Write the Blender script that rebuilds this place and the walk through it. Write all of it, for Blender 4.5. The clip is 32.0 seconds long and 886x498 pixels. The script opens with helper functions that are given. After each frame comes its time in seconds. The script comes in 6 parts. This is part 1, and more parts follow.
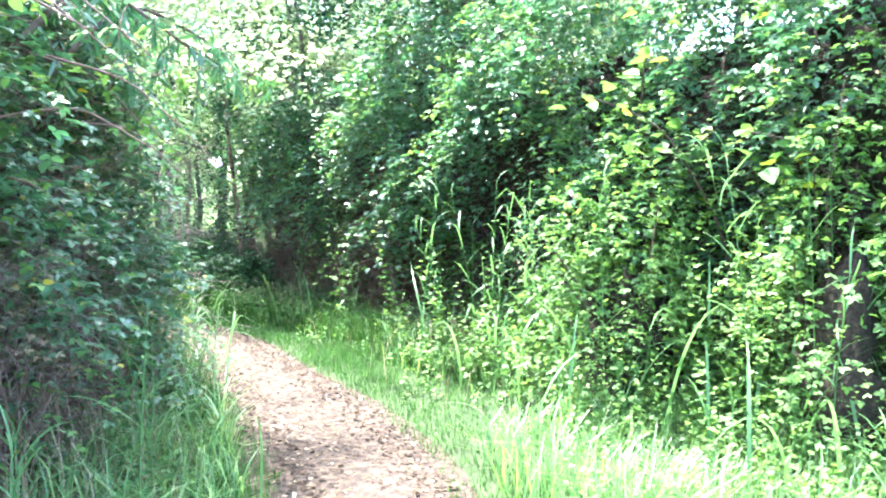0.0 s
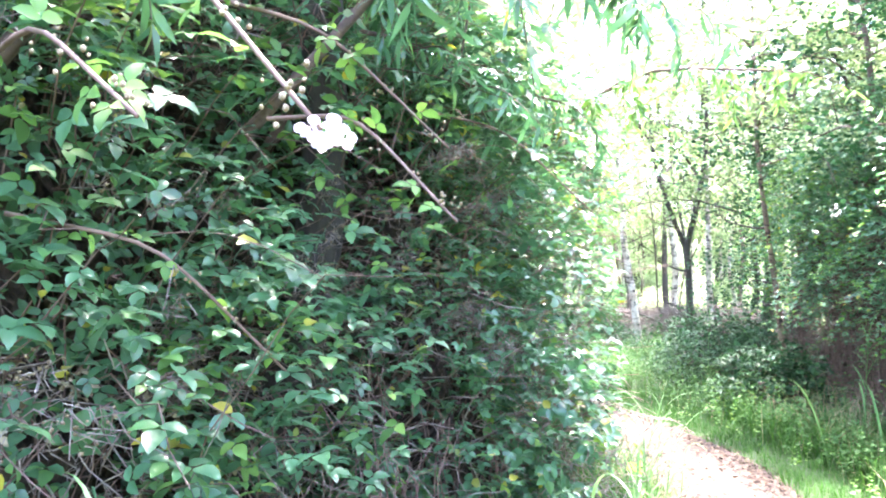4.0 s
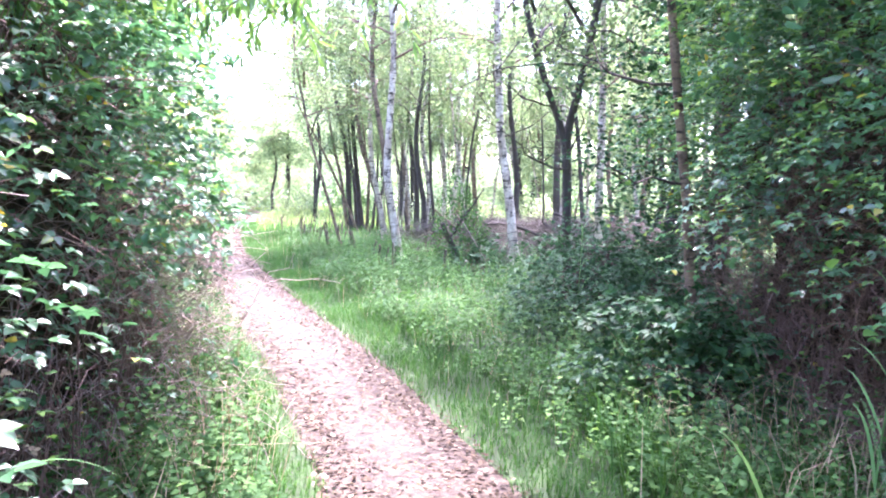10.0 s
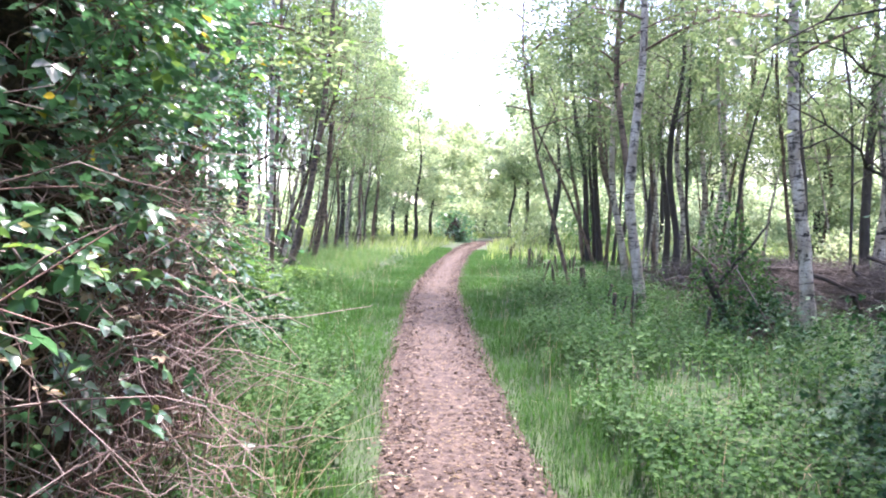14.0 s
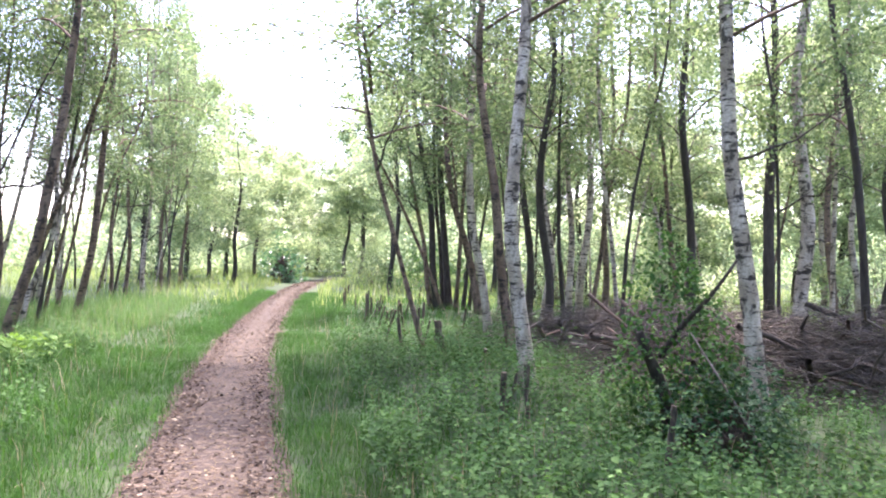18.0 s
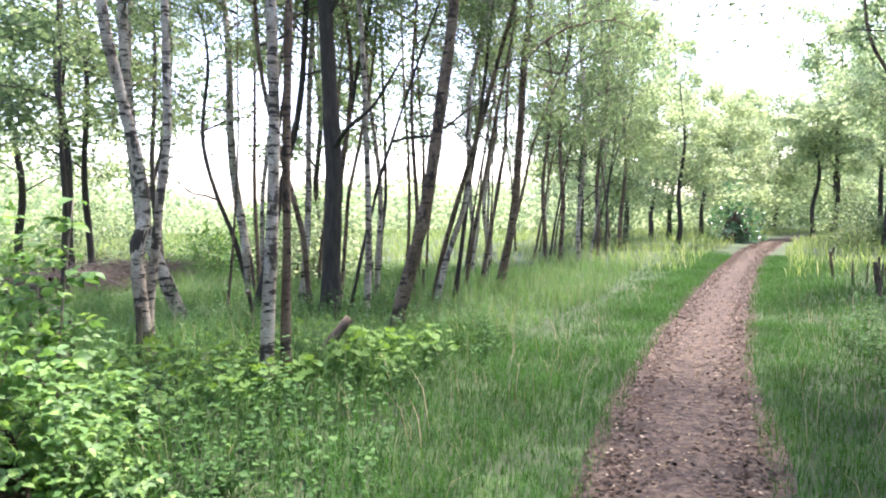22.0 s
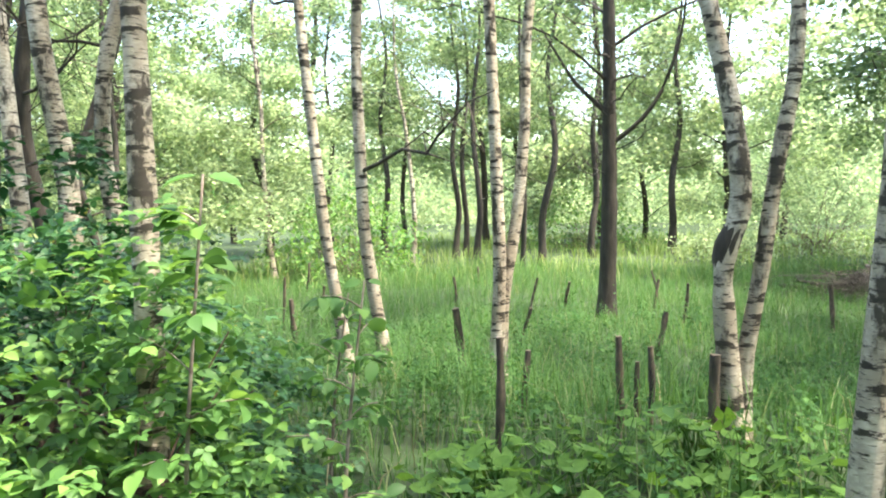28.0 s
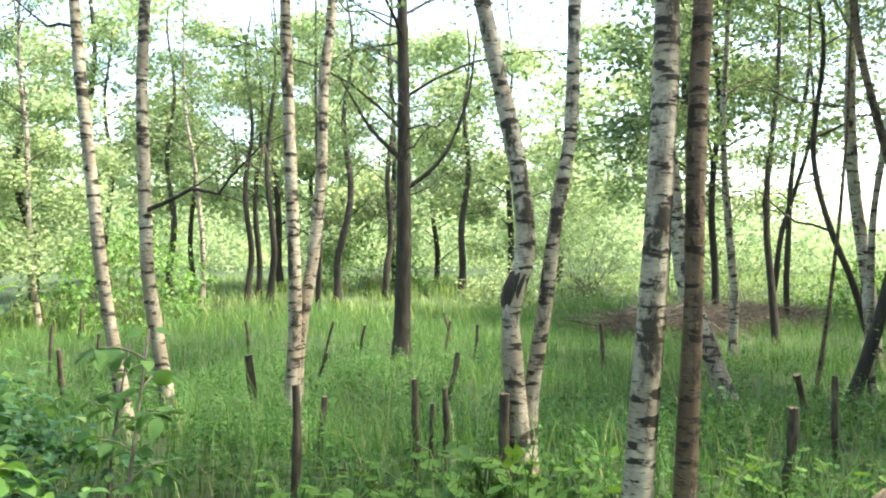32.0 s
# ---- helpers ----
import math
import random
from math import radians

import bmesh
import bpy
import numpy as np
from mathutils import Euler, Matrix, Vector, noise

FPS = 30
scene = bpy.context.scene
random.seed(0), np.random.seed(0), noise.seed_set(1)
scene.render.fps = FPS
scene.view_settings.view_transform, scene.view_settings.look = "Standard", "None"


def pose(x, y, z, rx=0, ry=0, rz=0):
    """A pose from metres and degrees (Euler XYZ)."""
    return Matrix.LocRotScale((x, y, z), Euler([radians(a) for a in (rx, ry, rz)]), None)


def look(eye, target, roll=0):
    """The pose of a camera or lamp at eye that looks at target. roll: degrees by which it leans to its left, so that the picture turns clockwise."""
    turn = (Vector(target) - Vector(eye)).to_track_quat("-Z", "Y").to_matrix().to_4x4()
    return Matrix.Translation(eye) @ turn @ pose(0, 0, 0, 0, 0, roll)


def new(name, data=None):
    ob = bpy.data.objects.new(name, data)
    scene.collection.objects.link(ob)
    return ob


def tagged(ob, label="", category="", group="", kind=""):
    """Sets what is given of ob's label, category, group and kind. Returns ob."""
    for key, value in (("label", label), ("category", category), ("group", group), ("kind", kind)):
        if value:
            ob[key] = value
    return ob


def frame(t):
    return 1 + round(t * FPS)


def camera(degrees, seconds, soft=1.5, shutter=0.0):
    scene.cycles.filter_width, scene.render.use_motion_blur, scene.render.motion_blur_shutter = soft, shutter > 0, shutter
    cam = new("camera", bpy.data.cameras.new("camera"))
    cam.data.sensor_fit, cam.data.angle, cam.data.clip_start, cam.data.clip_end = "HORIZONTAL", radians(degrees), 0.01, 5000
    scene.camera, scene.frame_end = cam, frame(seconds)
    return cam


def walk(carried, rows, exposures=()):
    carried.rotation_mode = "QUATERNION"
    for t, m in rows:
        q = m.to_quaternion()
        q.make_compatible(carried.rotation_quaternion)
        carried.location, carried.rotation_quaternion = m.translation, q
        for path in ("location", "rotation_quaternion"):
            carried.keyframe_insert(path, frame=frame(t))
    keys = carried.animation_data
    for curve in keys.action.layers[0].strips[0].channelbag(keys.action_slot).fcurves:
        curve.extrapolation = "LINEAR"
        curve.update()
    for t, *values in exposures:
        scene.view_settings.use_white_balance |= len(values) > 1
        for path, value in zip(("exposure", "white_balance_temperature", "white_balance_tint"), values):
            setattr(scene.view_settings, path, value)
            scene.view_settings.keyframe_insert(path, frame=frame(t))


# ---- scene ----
cam = camera(61.7, 32.0, 2.05)
PATH = [
    (0, (-5.163, -9.685, 1.543), (-3.583, -8.466, 1.424), -0.4),
    (0.5, (-4.722, -9.413, 1.514), (-3.189, -8.132, 1.424), -1.3),
    (1, (-4.347, -9.071, 1.499), (-2.861, -7.734, 1.41), -1.7),
    (1.5, (-4.002, -8.795, 1.506), (-2.617, -7.354, 1.439), -2.4),
    (2, (-3.639, -8.542, 1.482), (-2.594, -6.837, 1.514), -2.6),
    (2.5, (-3.495, -8.345, 1.469), (-2.703, -6.509, 1.537), -2.0),
    (4.5, (-3.218, -7.784, 1.567), (-2.897, -5.812, 1.649), -0.3),
    (5, (-3.101, -7.635, 1.533), (-2.523, -5.721, 1.538), -0.0),
    (5.5, (-2.932, -7.367, 1.538), (-2.22, -5.499, 1.475), 1.5),
    (6, (-2.642, -7.145, 1.506), (-1.754, -5.362, 1.322), 1.7),
    (6.5, (-2.398, -6.931, 1.512), (-1.461, -5.175, 1.316), 2.5),
    (7, (-2.213, -6.611, 1.528), (-1.186, -4.909, 1.307), 2.4),
    (7.5, (-1.909, -6.307, 1.516), (-0.826, -4.638, 1.316), 1.6),
    (8, (-1.619, -5.948, 1.49), (-0.53, -4.284, 1.276), 1.9),
    (8.5, (-1.364, -5.539, 1.5), (-0.258, -3.89, 1.261), 2.3),
    (9, (-1.177, -5.112, 1.506), (-0.288, -3.329, 1.325), 1.3),
    (9.5, (-1.022, -4.674, 1.471), (-0.309, -2.815, 1.275), 1.7),
    (10, (-0.841, -4.275, 1.472), (-0.271, -2.365, 1.316), 0.4),
    (10.5, (-0.659, -3.913, 1.496), (-0.326, -1.943, 1.412), 0.3),
    (11, (-0.47, -3.494, 1.479), (-0.195, -1.514, 1.44), 1.9),
    (11.5, (-0.256, -3.08, 1.457), (-0.056, -1.09, 1.451), 2.3),
    (12, (-0.202, -2.668, 1.45), (-0.1, -0.671, 1.443), 2.8),
    (12.5, (-0.157, -2.354, 1.461), (-0.133, -0.354, 1.424), 2.2),
    (13, (-0.092, -2.057, 1.467), (-0.107, -0.058, 1.409), 2.0),
    (13.5, (-0.116, -1.678, 1.488), (-0.186, 0.319, 1.406), 1.7),
    (15.5, (0.0, 0.0, 1.521), (-0.07, 1.996, 1.416), 1.3),
    (16, (0.024, 0.522, 1.527), (0.062, 2.52, 1.447), 1.7),
    (16.5, (0.092, 0.932, 1.516), (0.324, 2.917, 1.448), 2.7),
    (17, (0.157, 1.405, 1.527), (0.495, 3.377, 1.511), 2.8),
    (17.5, (0.155, 1.877, 1.521), (0.583, 3.83, 1.532), 2.8),
    (18, (0.133, 2.365, 1.507), (0.497, 4.332, 1.522), 1.3),
    (18.5, (0.075, 2.827, 1.493), (0.26, 4.818, 1.478), 0.2),
    (19, (0.024, 3.297, 1.496), (0.106, 5.295, 1.48), -0.7),
    (19.5, (-0.006, 3.705, 1.5), (-0.021, 5.704, 1.48), -0.8),
    (20, (-0.115, 4.133, 1.499), (-0.21, 6.131, 1.473), -0.2),
    (20.5, (-0.081, 4.592, 1.481), (-0.275, 6.583, 1.453), -0.7),
    (21, (-0.157, 5.032, 1.466), (-0.513, 6.999, 1.431), -1.2),
    (21.5, (-0.199, 5.433, 1.469), (-0.701, 7.368, 1.398), -1.2),
    (22, (-0.268, 5.848, 1.486), (-1.039, 7.69, 1.382), -0.8),
    (22.5, (-0.342, 6.192, 1.495), (-1.369, 7.903, 1.36), -0.5),
    (23, (-0.399, 6.529, 1.476), (-1.593, 8.126, 1.323), -0.7),
    (23.5, (-0.43, 6.83, 1.518), (-1.788, 8.286, 1.319), 0.2),
    (24, (-0.527, 7.156, 1.516), (-2.037, 8.443, 1.263), 0.3),
    (24.5, (-0.617, 7.452, 1.53), (-2.237, 8.587, 1.233), -0.2),
    (25, (-0.723, 7.768, 1.518), (-2.466, 8.704, 1.226), -0.4),
    (25.5, (-0.879, 8.07, 1.516), (-2.716, 8.812, 1.24), -0.8),
    (26, (-0.958, 8.339, 1.479), (-2.86, 8.917, 1.26), -0.3),
    (26.5, (-1.058, 8.496, 1.472), (-3.002, 8.922, 1.274), -0.0),
    (28.5, (-1.179, 8.646, 1.488), (-3.176, 8.637, 1.382), -0.6),
    (29, (-1.183, 8.648, 1.488), (-3.18, 8.708, 1.391), -0.2),
    (29.5, (-1.184, 8.649, 1.485), (-3.177, 8.798, 1.405), -0.2),
    (30, (-1.181, 8.648, 1.491), (-3.165, 8.889, 1.413), -0.0),
    (30.5, (-1.172, 8.652, 1.498), (-3.145, 8.973, 1.429), -0.3),
    (31, (-1.168, 8.65, 1.496), (-3.127, 9.048, 1.459), -0.2),
    (31.5, (-1.173, 8.646, 1.494), (-3.117, 9.114, 1.482), -0.1),
    (32, (-1.187, 8.631, 1.494), (-3.103, 9.203, 1.489), 0.2),
]

# exposure follows the clip's own brightening in the shade and darkening in the open
walk(cam, [(t, look(eye, target, roll)) for t, eye, target, roll in PATH],
     [(0.0, 4.2, 6050, 14), (2.0, 4.3, 5900, 17), (4.5, 4.95, 6350, 31), (7.0, 4.5, 6200, 37), (9.0, 4.5, 5850, 43), (12.0, 3.32, 5950, 40), (16.0, 3.1, 6300, 36), (20.0, 2.98, 6450, 32), (22.0, 2.74, 6450, 28), (24.0, 2.8, 6600, 24), (26.0, 2.88, 6850, 14), (32.0, 2.65, 7300, 5)])

# ---------------------------------------------------------------- world and sun
SUN_AZ, SUN_EL = radians(18), radians(66)   # azimuth from +y, positive to +x
world = bpy.data.worlds.new("world")
scene.world = world
world.use_nodes = True
wn = world.node_tree.nodes
sky = wn.new("ShaderNodeTexSky")
sky.sky_type, sky.sun_disc = "NISHITA", False
sky.sun_elevation, sky.sun_rotation = SUN_EL, SUN_AZ
sky.air_density, sky.dust_density = 1.0, 2.0
wn["Background"].inputs["Strength"].default_value = 0.15
world.node_tree.links.new(sky.outputs["Color"], wn["Background"].inputs["Color"])
sun_data = bpy.data.lights.new("sun", "SUN")
sun_data.energy, sun_data.angle, sun_data.color = 2.6, radians(3.0), (1.0, 0.95, 0.86)
sun = new("sun", sun_data)
to_sun = Vector((math.sin(SUN_AZ) * math.cos(SUN_EL), math.cos(SUN_AZ) * math.cos(SUN_EL), math.sin(SUN_EL)))
sun.matrix_world = look(to_sun * 60, (0, 0, 0))

# ---------------------------------------------------------------- materials
def material(name):
    m = bpy.data.materials.new(name)
    m.use_nodes = True
    return m, m.node_tree.nodes, m.node_tree.links, m.node_tree.nodes["Principled BSDF"]


def ramp(nodes, stops):
    r = nodes.new("ShaderNodeValToRGB")
    while len(r.color_ramp.elements) < len(stops):
        r.color_ramp.elements.new(0.5)
    for e, (p, c) in zip(r.color_ramp.elements, stops):
        e.position, e.color = p, (*c, 1)
    return r


def noise_node(nodes, links, scale, detail=4, stretch=None, space="Object", rough=0.6):
    tc, n = nodes.new("ShaderNodeTexCoord"), nodes.new("ShaderNodeTexNoise")
    n.inputs["Scale"].default_value, n.inputs["Detail"].default_value, n.inputs["Roughness"].default_value = scale, detail, rough
    out = tc.outputs[space]
    if stretch:
        mp = nodes.new("ShaderNodeMapping")
        mp.inputs["Scale"].default_value = stretch
        links.new(out, mp.inputs["Vector"])
        out = mp.outputs["Vector"]
    links.new(out, n.inputs["Vector"])
    return n


def bumped(nodes, links, bsdf, height, strength, distance):
    b = nodes.new("ShaderNodeBump")
    b.inputs["Strength"].default_value, b.inputs["Distance"].default_value = strength, distance
    links.new(height, b.inputs["Height"])
    links.new(b.outputs["Normal"], bsdf.inputs["Normal"])


def leaf_material(name, stops, rough=0.45, through_light=0.35, spec=0.5):
    """Leaves: colour varies from leaf to leaf, and light shines through them."""
    m, nodes, links, bsdf = material(name)
    geo = nodes.new("ShaderNodeNewGeometry")
    r = ramp(nodes, stops)
    links.new(geo.outputs["Random Per Island"], r.inputs["Fac"])
    n = noise_node(nodes, links, 1.3, 2)
    hsv = nodes.new("ShaderNodeHueSaturation")
    mr = nodes.new("ShaderNodeMapRange")
    mr.inputs["To Min"].default_value, mr.inputs["To Max"].default_value = 0.6, 1.4
    links.new(n.outputs["Fac"], mr.inputs["Value"])
    links.new(mr.outputs["Result"], hsv.inputs["Value"])
    links.new(r.outputs["Color"], hsv.inputs["Color"])
    links.new(hsv.outputs["Color"], bsdf.inputs["Base Color"])
    bsdf.inputs["Roughness"].default_value = rough
    bsdf.inputs["Specular IOR Level"].default_value = spec
    tr, mix = nodes.new("ShaderNodeBsdfTranslucent"), nodes.new("ShaderNodeMixShader")
    warm = nodes.new("ShaderNodeHueSaturation")
    warm.inputs["Hue"].default_value, warm.inputs["Saturation"].default_value, warm.inputs["Value"].default_value = 0.485, 1.1, 1.5
    links.new(hsv.outputs["Color"], warm.inputs["Color"])
    links.new(warm.outputs["Color"], tr.inputs["Color"])
    mix.inputs["Fac"].default_value = through_light
    links.new(bsdf.outputs["BSDF"], mix.inputs[1])
    links.new(tr.outputs["BSDF"], mix.inputs[2])
    links.new(mix.outputs["Shader"], nodes["Material Output"].inputs["Surface"])
    return m


def rough_material(name, stops, scale, rough=0.85, bump=0.5, dist=0.02, stretch=None, detail=6):
    m, nodes, links, bsdf = material(name)
    n = noise_node(nodes, links, scale, detail, stretch)
    r = ramp(nodes, stops)
    links.new(n.outputs["Fac"], r.inputs["Fac"])
    links.new(r.outputs["Color"], bsdf.inputs["Base Color"])
    bsdf.inputs["Roughness"].default_value = rough
    bumped(nodes, links, bsdf, n.outputs["Fac"], bump, dist)
    return m


def birch_material(name, pale, dark, cover):
    """Papery bark with short dark lenticels, a few wide bands and weathered grey-brown patches."""
    m, nodes, links, bsdf = material(name)
    bands = noise_node(nodes, links, 1.0, 5, (6, 6, 24), rough=0.62)
    ticks = noise_node(nodes, links, 1.0, 3, (26, 26, 150), rough=0.5)
    patch = noise_node(nodes, links, 1.0, 6, (9, 9, 5), rough=0.68)
    stain = noise_node(nodes, links, 1.0, 4, (5, 5, 2.2), rough=0.6)
    grain = noise_node(nodes, links, 1.0, 6, (26, 26, 60))
    rb = ramp(nodes, [(cover - 0.02, (0.95, 0.95, 0.95)), (cover + 0.015, (0.0, 0.0, 0.0))])
    rt = ramp(nodes, [(0.36, (0.7, 0.7, 0.7)), (0.41, (0, 0, 0))])
    rp = ramp(nodes, [(0.40, (0.9, 0.9, 0.9)), (0.435, (0.35, 0.35, 0.35)), (0.48, (0, 0, 0))])
    mask = None
    for n, r in ((bands, rb), (ticks, rt), (patch, rp)):
        links.new(n.outputs["Fac"], r.inputs["Fac"])
        if mask is None:
            mask = r.outputs["Color"]
        else:
            both = nodes.new("ShaderNodeMath")
            both.operation = "MAXIMUM"
            links.new(mask, both.inputs[0])
            links.new(r.outputs["Color"], both.inputs[1])
            mask = both.outputs[0]
    tone = ramp(nodes, [(0.3, tuple(0.55 * c for c in pale)), (0.6, pale), (0.8, tuple(min(0.85, 1.15 * c) for c in pale))])
    links.new(grain.outputs["Fac"], tone.inputs["Fac"])
    worn = nodes.new("ShaderNodeMix")
    worn.data_type = "RGBA"
    rs = ramp(nodes, [(0.42, (0.75, 0.75, 0.75)), (0.58, (0, 0, 0))])
    links.new(stain.outputs["Fac"], rs.inputs["Fac"])
    links.new(rs.outputs["Color"], worn.inputs["Factor"])
    links.new(tone.outputs["Color"], worn.inputs["A"])
    worn.inputs["B"].default_value = (0.45 * pale[0], 0.40 * pale[1], 0.36 * pale[2], 1)
    mix = nodes.new("ShaderNodeMix")
    mix.data_type = "RGBA"
    links.new(mask, mix.inputs["Factor"])
    links.new(worn.outputs["Result"], mix.inputs["A"])
    mix.inputs["B"].default_value = (*dark, 1)
    links.new(mix.outputs["Result"], bsdf.inputs["Base Color"])
    bsdf.inputs["Roughness"].default_value = 0.75
    bsdf.inputs["Specular IOR Level"].default_value = 0.3
    bumped(nodes, links, bsdf, mask, 0.6, 0.012)
    return m


BRAMBLE = leaf_material("bramble_leaf", [(0.0, (0.04, 0.108, 0.05)), (0.45, (0.06, 0.155, 0.072)), (0.8, (0.085, 0.2, 0.095)), (0.965, (0.10, 0.23, 0.06)), (0.975, (0.45, 0.36, 0.04)), (0.985, (0.06, 0.14, 0.05))], 0.32, 0.36, 0.7)
FRESH = leaf_material("fresh_leaf", [(0.0, (0.05, 0.12, 0.035)), (0.6, (0.10, 0.22, 0.055)), (1.0, (0.19, 0.33, 0.08))], 0.55, 0.38, 0.3)
LUSH = leaf_material("lush_bramble_leaf", [(0.0, (0.028, 0.095, 0.03)), (0.5, (0.055, 0.165, 0.05)), (0.97, (0.11, 0.26, 0.08)), (1.0, (0.45, 0.36, 0.05))], 0.42, 0.3, 0.5)
# darker leaf green that puts shade into the colour of bushes and elders
SHADED_LEAF = leaf_material("shaded_leaf", [(0.0, (0.014, 0.048, 0.018)), (0.6, (0.028, 0.085, 0.032)), (1.0, (0.055, 0.14, 0.05))], 0.55, 0.15, 0.2)
BROAD = leaf_material("broad_leaf", [(0.0, (0.05, 0.13, 0.028)), (0.6, (0.10, 0.20, 0.042)), (1.0, (0.18, 0.28, 0.065))], 0.65, 0.4, 0.2)
BIRCH_LEAF = leaf_material("birch_leaf", [(0.0, (0.055, 0.095, 0.04)), (0.5, (0.098, 0.155, 0.066)), (1.0, (0.18, 0.25, 0.11))], 0.5, 0.53, 0.35)
# pale willow green, lightened further: sun and haze on far crowns are in the colour
PALE_SUNLIT_LEAF = leaf_material("pale_sunlit_leaf", [(0.0, (0.15, 0.21, 0.11)), (0.6, (0.26, 0.35, 0.18)), (1.0, (0.42, 0.49, 0.28))], 0.5, 0.56, 0.35)
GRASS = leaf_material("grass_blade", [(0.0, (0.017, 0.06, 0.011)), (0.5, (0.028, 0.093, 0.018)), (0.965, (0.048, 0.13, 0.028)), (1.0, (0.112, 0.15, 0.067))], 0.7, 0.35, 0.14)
# paler grasses than GRASS: sunlight on meadow and glade is in their colour
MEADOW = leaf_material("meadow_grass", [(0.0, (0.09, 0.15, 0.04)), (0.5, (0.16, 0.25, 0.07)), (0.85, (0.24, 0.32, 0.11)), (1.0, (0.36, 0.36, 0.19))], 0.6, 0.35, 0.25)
SUNLIT_GLADE = leaf_material("sunlit_glade_grass", [(0.0, (0.038, 0.095, 0.024)), (0.5, (0.068, 0.155, 0.042)), (0.9, (0.115, 0.215, 0.068)), (1.0, (0.24, 0.25, 0.13))], 0.65, 0.38, 0.2)
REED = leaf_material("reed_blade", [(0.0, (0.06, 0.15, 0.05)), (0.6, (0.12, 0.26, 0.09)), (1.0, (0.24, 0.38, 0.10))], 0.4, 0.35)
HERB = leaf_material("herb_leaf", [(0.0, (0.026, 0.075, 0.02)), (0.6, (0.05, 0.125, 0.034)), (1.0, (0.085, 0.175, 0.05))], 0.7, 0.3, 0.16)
DRY = leaf_material("dry_stalk", [(0.0, (0.16, 0.12, 0.07)), (0.6, (0.27, 0.21, 0.12)), (1.0, (0.36, 0.3, 0.19))], 0.8, 0.1)
CHIP = leaf_material("bark_chip", [(0.0, (0.014, 0.010, 0.007)), (0.45, (0.044, 0.029, 0.019)), (0.9, (0.098, 0.070, 0.046)), (0.985, (0.27, 0.23, 0.165))], 0.9, 0.02, 0.2)
LITTER = leaf_material("path_litter", [(0.0, (0.07, 0.052, 0.026)), (0.6, (0.13, 0.10, 0.052)), (1.0, (0.25, 0.205, 0.12))], 0.9, 0.02, 0.2)
# green of the backdrop wall, lightened so the distance looks sunlit
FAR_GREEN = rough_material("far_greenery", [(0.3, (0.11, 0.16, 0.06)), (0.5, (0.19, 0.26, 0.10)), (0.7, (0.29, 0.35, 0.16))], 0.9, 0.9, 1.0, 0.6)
SOIL = rough_material("woodland_soil", [(0.3, (0.018, 0.026, 0.01)), (0.5, (0.028, 0.05, 0.015)), (0.7, (0.045, 0.085, 0.022))], 3.0, 0.95, 0.6, 0.04)
MULCH = rough_material("bark_mulch", [(0.3, (0.016, 0.010, 0.007)), (0.47, (0.042, 0.028, 0.019)), (0.6, (0.074, 0.053, 0.035)), (0.75, (0.14, 0.11, 0.07))], 18.0, 0.95, 0.9, 0.03)
BIRCH = birch_material("birch_bark", (0.58, 0.51, 0.41), (0.026, 0.02, 0.015), 0.435)
BROWN_BIRCH = birch_material("brown_birch_bark", (0.23, 0.165, 0.115), (0.028, 0.02, 0.015), 0.425)
DARK_BARK = rough_material("dark_bark", [(0.3, (0.022, 0.017, 0.013)), (0.6, (0.052, 0.042, 0.033)), (0.8, (0.10, 0.085, 0.066))], 1.0, 0.9, 0.9, 0.02, (22, 22, 5))
STAKE_BARK = rough_material("stake_bark", [(0.32, (0.016, 0.013, 0.010)), (0.5, (0.06, 0.045, 0.032)), (0.68, (0.15, 0.11, 0.075))], 1.0, 0.9, 0.6, 0.01, (30, 30, 8))
TWIG = rough_material("twig_bark", [(0.3, (0.05, 0.03, 0.022)), (0.7, (0.15, 0.10, 0.075))], 30.0, 0.9, 0.3, 0.004)
CANE = rough_material("bramble_cane", [(0.3, (0.085, 0.045, 0.036)), (0.7, (0.23, 0.145, 0.11))], 20.0, 0.8, 0.3, 0.004)
PALE_TWIG = rough_material("pale_twig", [(0.3, (0.12, 0.085, 0.07)), (0.7, (0.33, 0.27, 0.23))], 25.0, 0.9, 0.3, 0.004)
YELLOW_LEAF = leaf_material("yellow_leaf", [(0.0, (0.13, 0.26, 0.05)), (0.6, (0.24, 0.36, 0.06)), (1.0, (0.48, 0.42, 0.07))], 0.5, 0.45, 0.3)
# brown of dead stems, kept dark to give the shade behind the leaves
CORE = rough_material("dead_thicket_shade", [(0.35, (0.024, 0.016, 0.010)), (0.55, (0.06, 0.040, 0.026)), (0.7, (0.14, 0.09, 0.062))], 26.0, 0.95, 1.0, 0.08)
BRUSH = rough_material("rotting_brushwood", [(0.35, (0.012, 0.010, 0.007)), (0.55, (0.03, 0.025, 0.019)), (0.7, (0.07, 0.058, 0.045))], 26.0, 0.95, 1.0, 0.06)
DEAD_WOOD = rough_material("grey_dead_wood", [(0.3, (0.04, 0.034, 0.028)), (0.7, (0.16, 0.135, 0.11))], 25.0, 0.9, 0.4, 0.004)
CUT = rough_material("cut_wood", [(0.3, (0.07, 0.05, 0.036)), (0.7, (0.19, 0.145, 0.1))], 30.0, 0.8, 0.3, 0.003)
PETAL = leaf_material("petal", [(0.0, (0.55, 0.42, 0.52)), (1.0, (0.68, 0.58, 0.66))], 0.6, 0.3)
BERRY = leaf_material("unripe_berry", [(0.0, (0.11, 0.08, 0.04)), (0.5, (0.20, 0.14, 0.075)), (1.0, (0.27, 0.20, 0.12))], 0.4, 0.05)

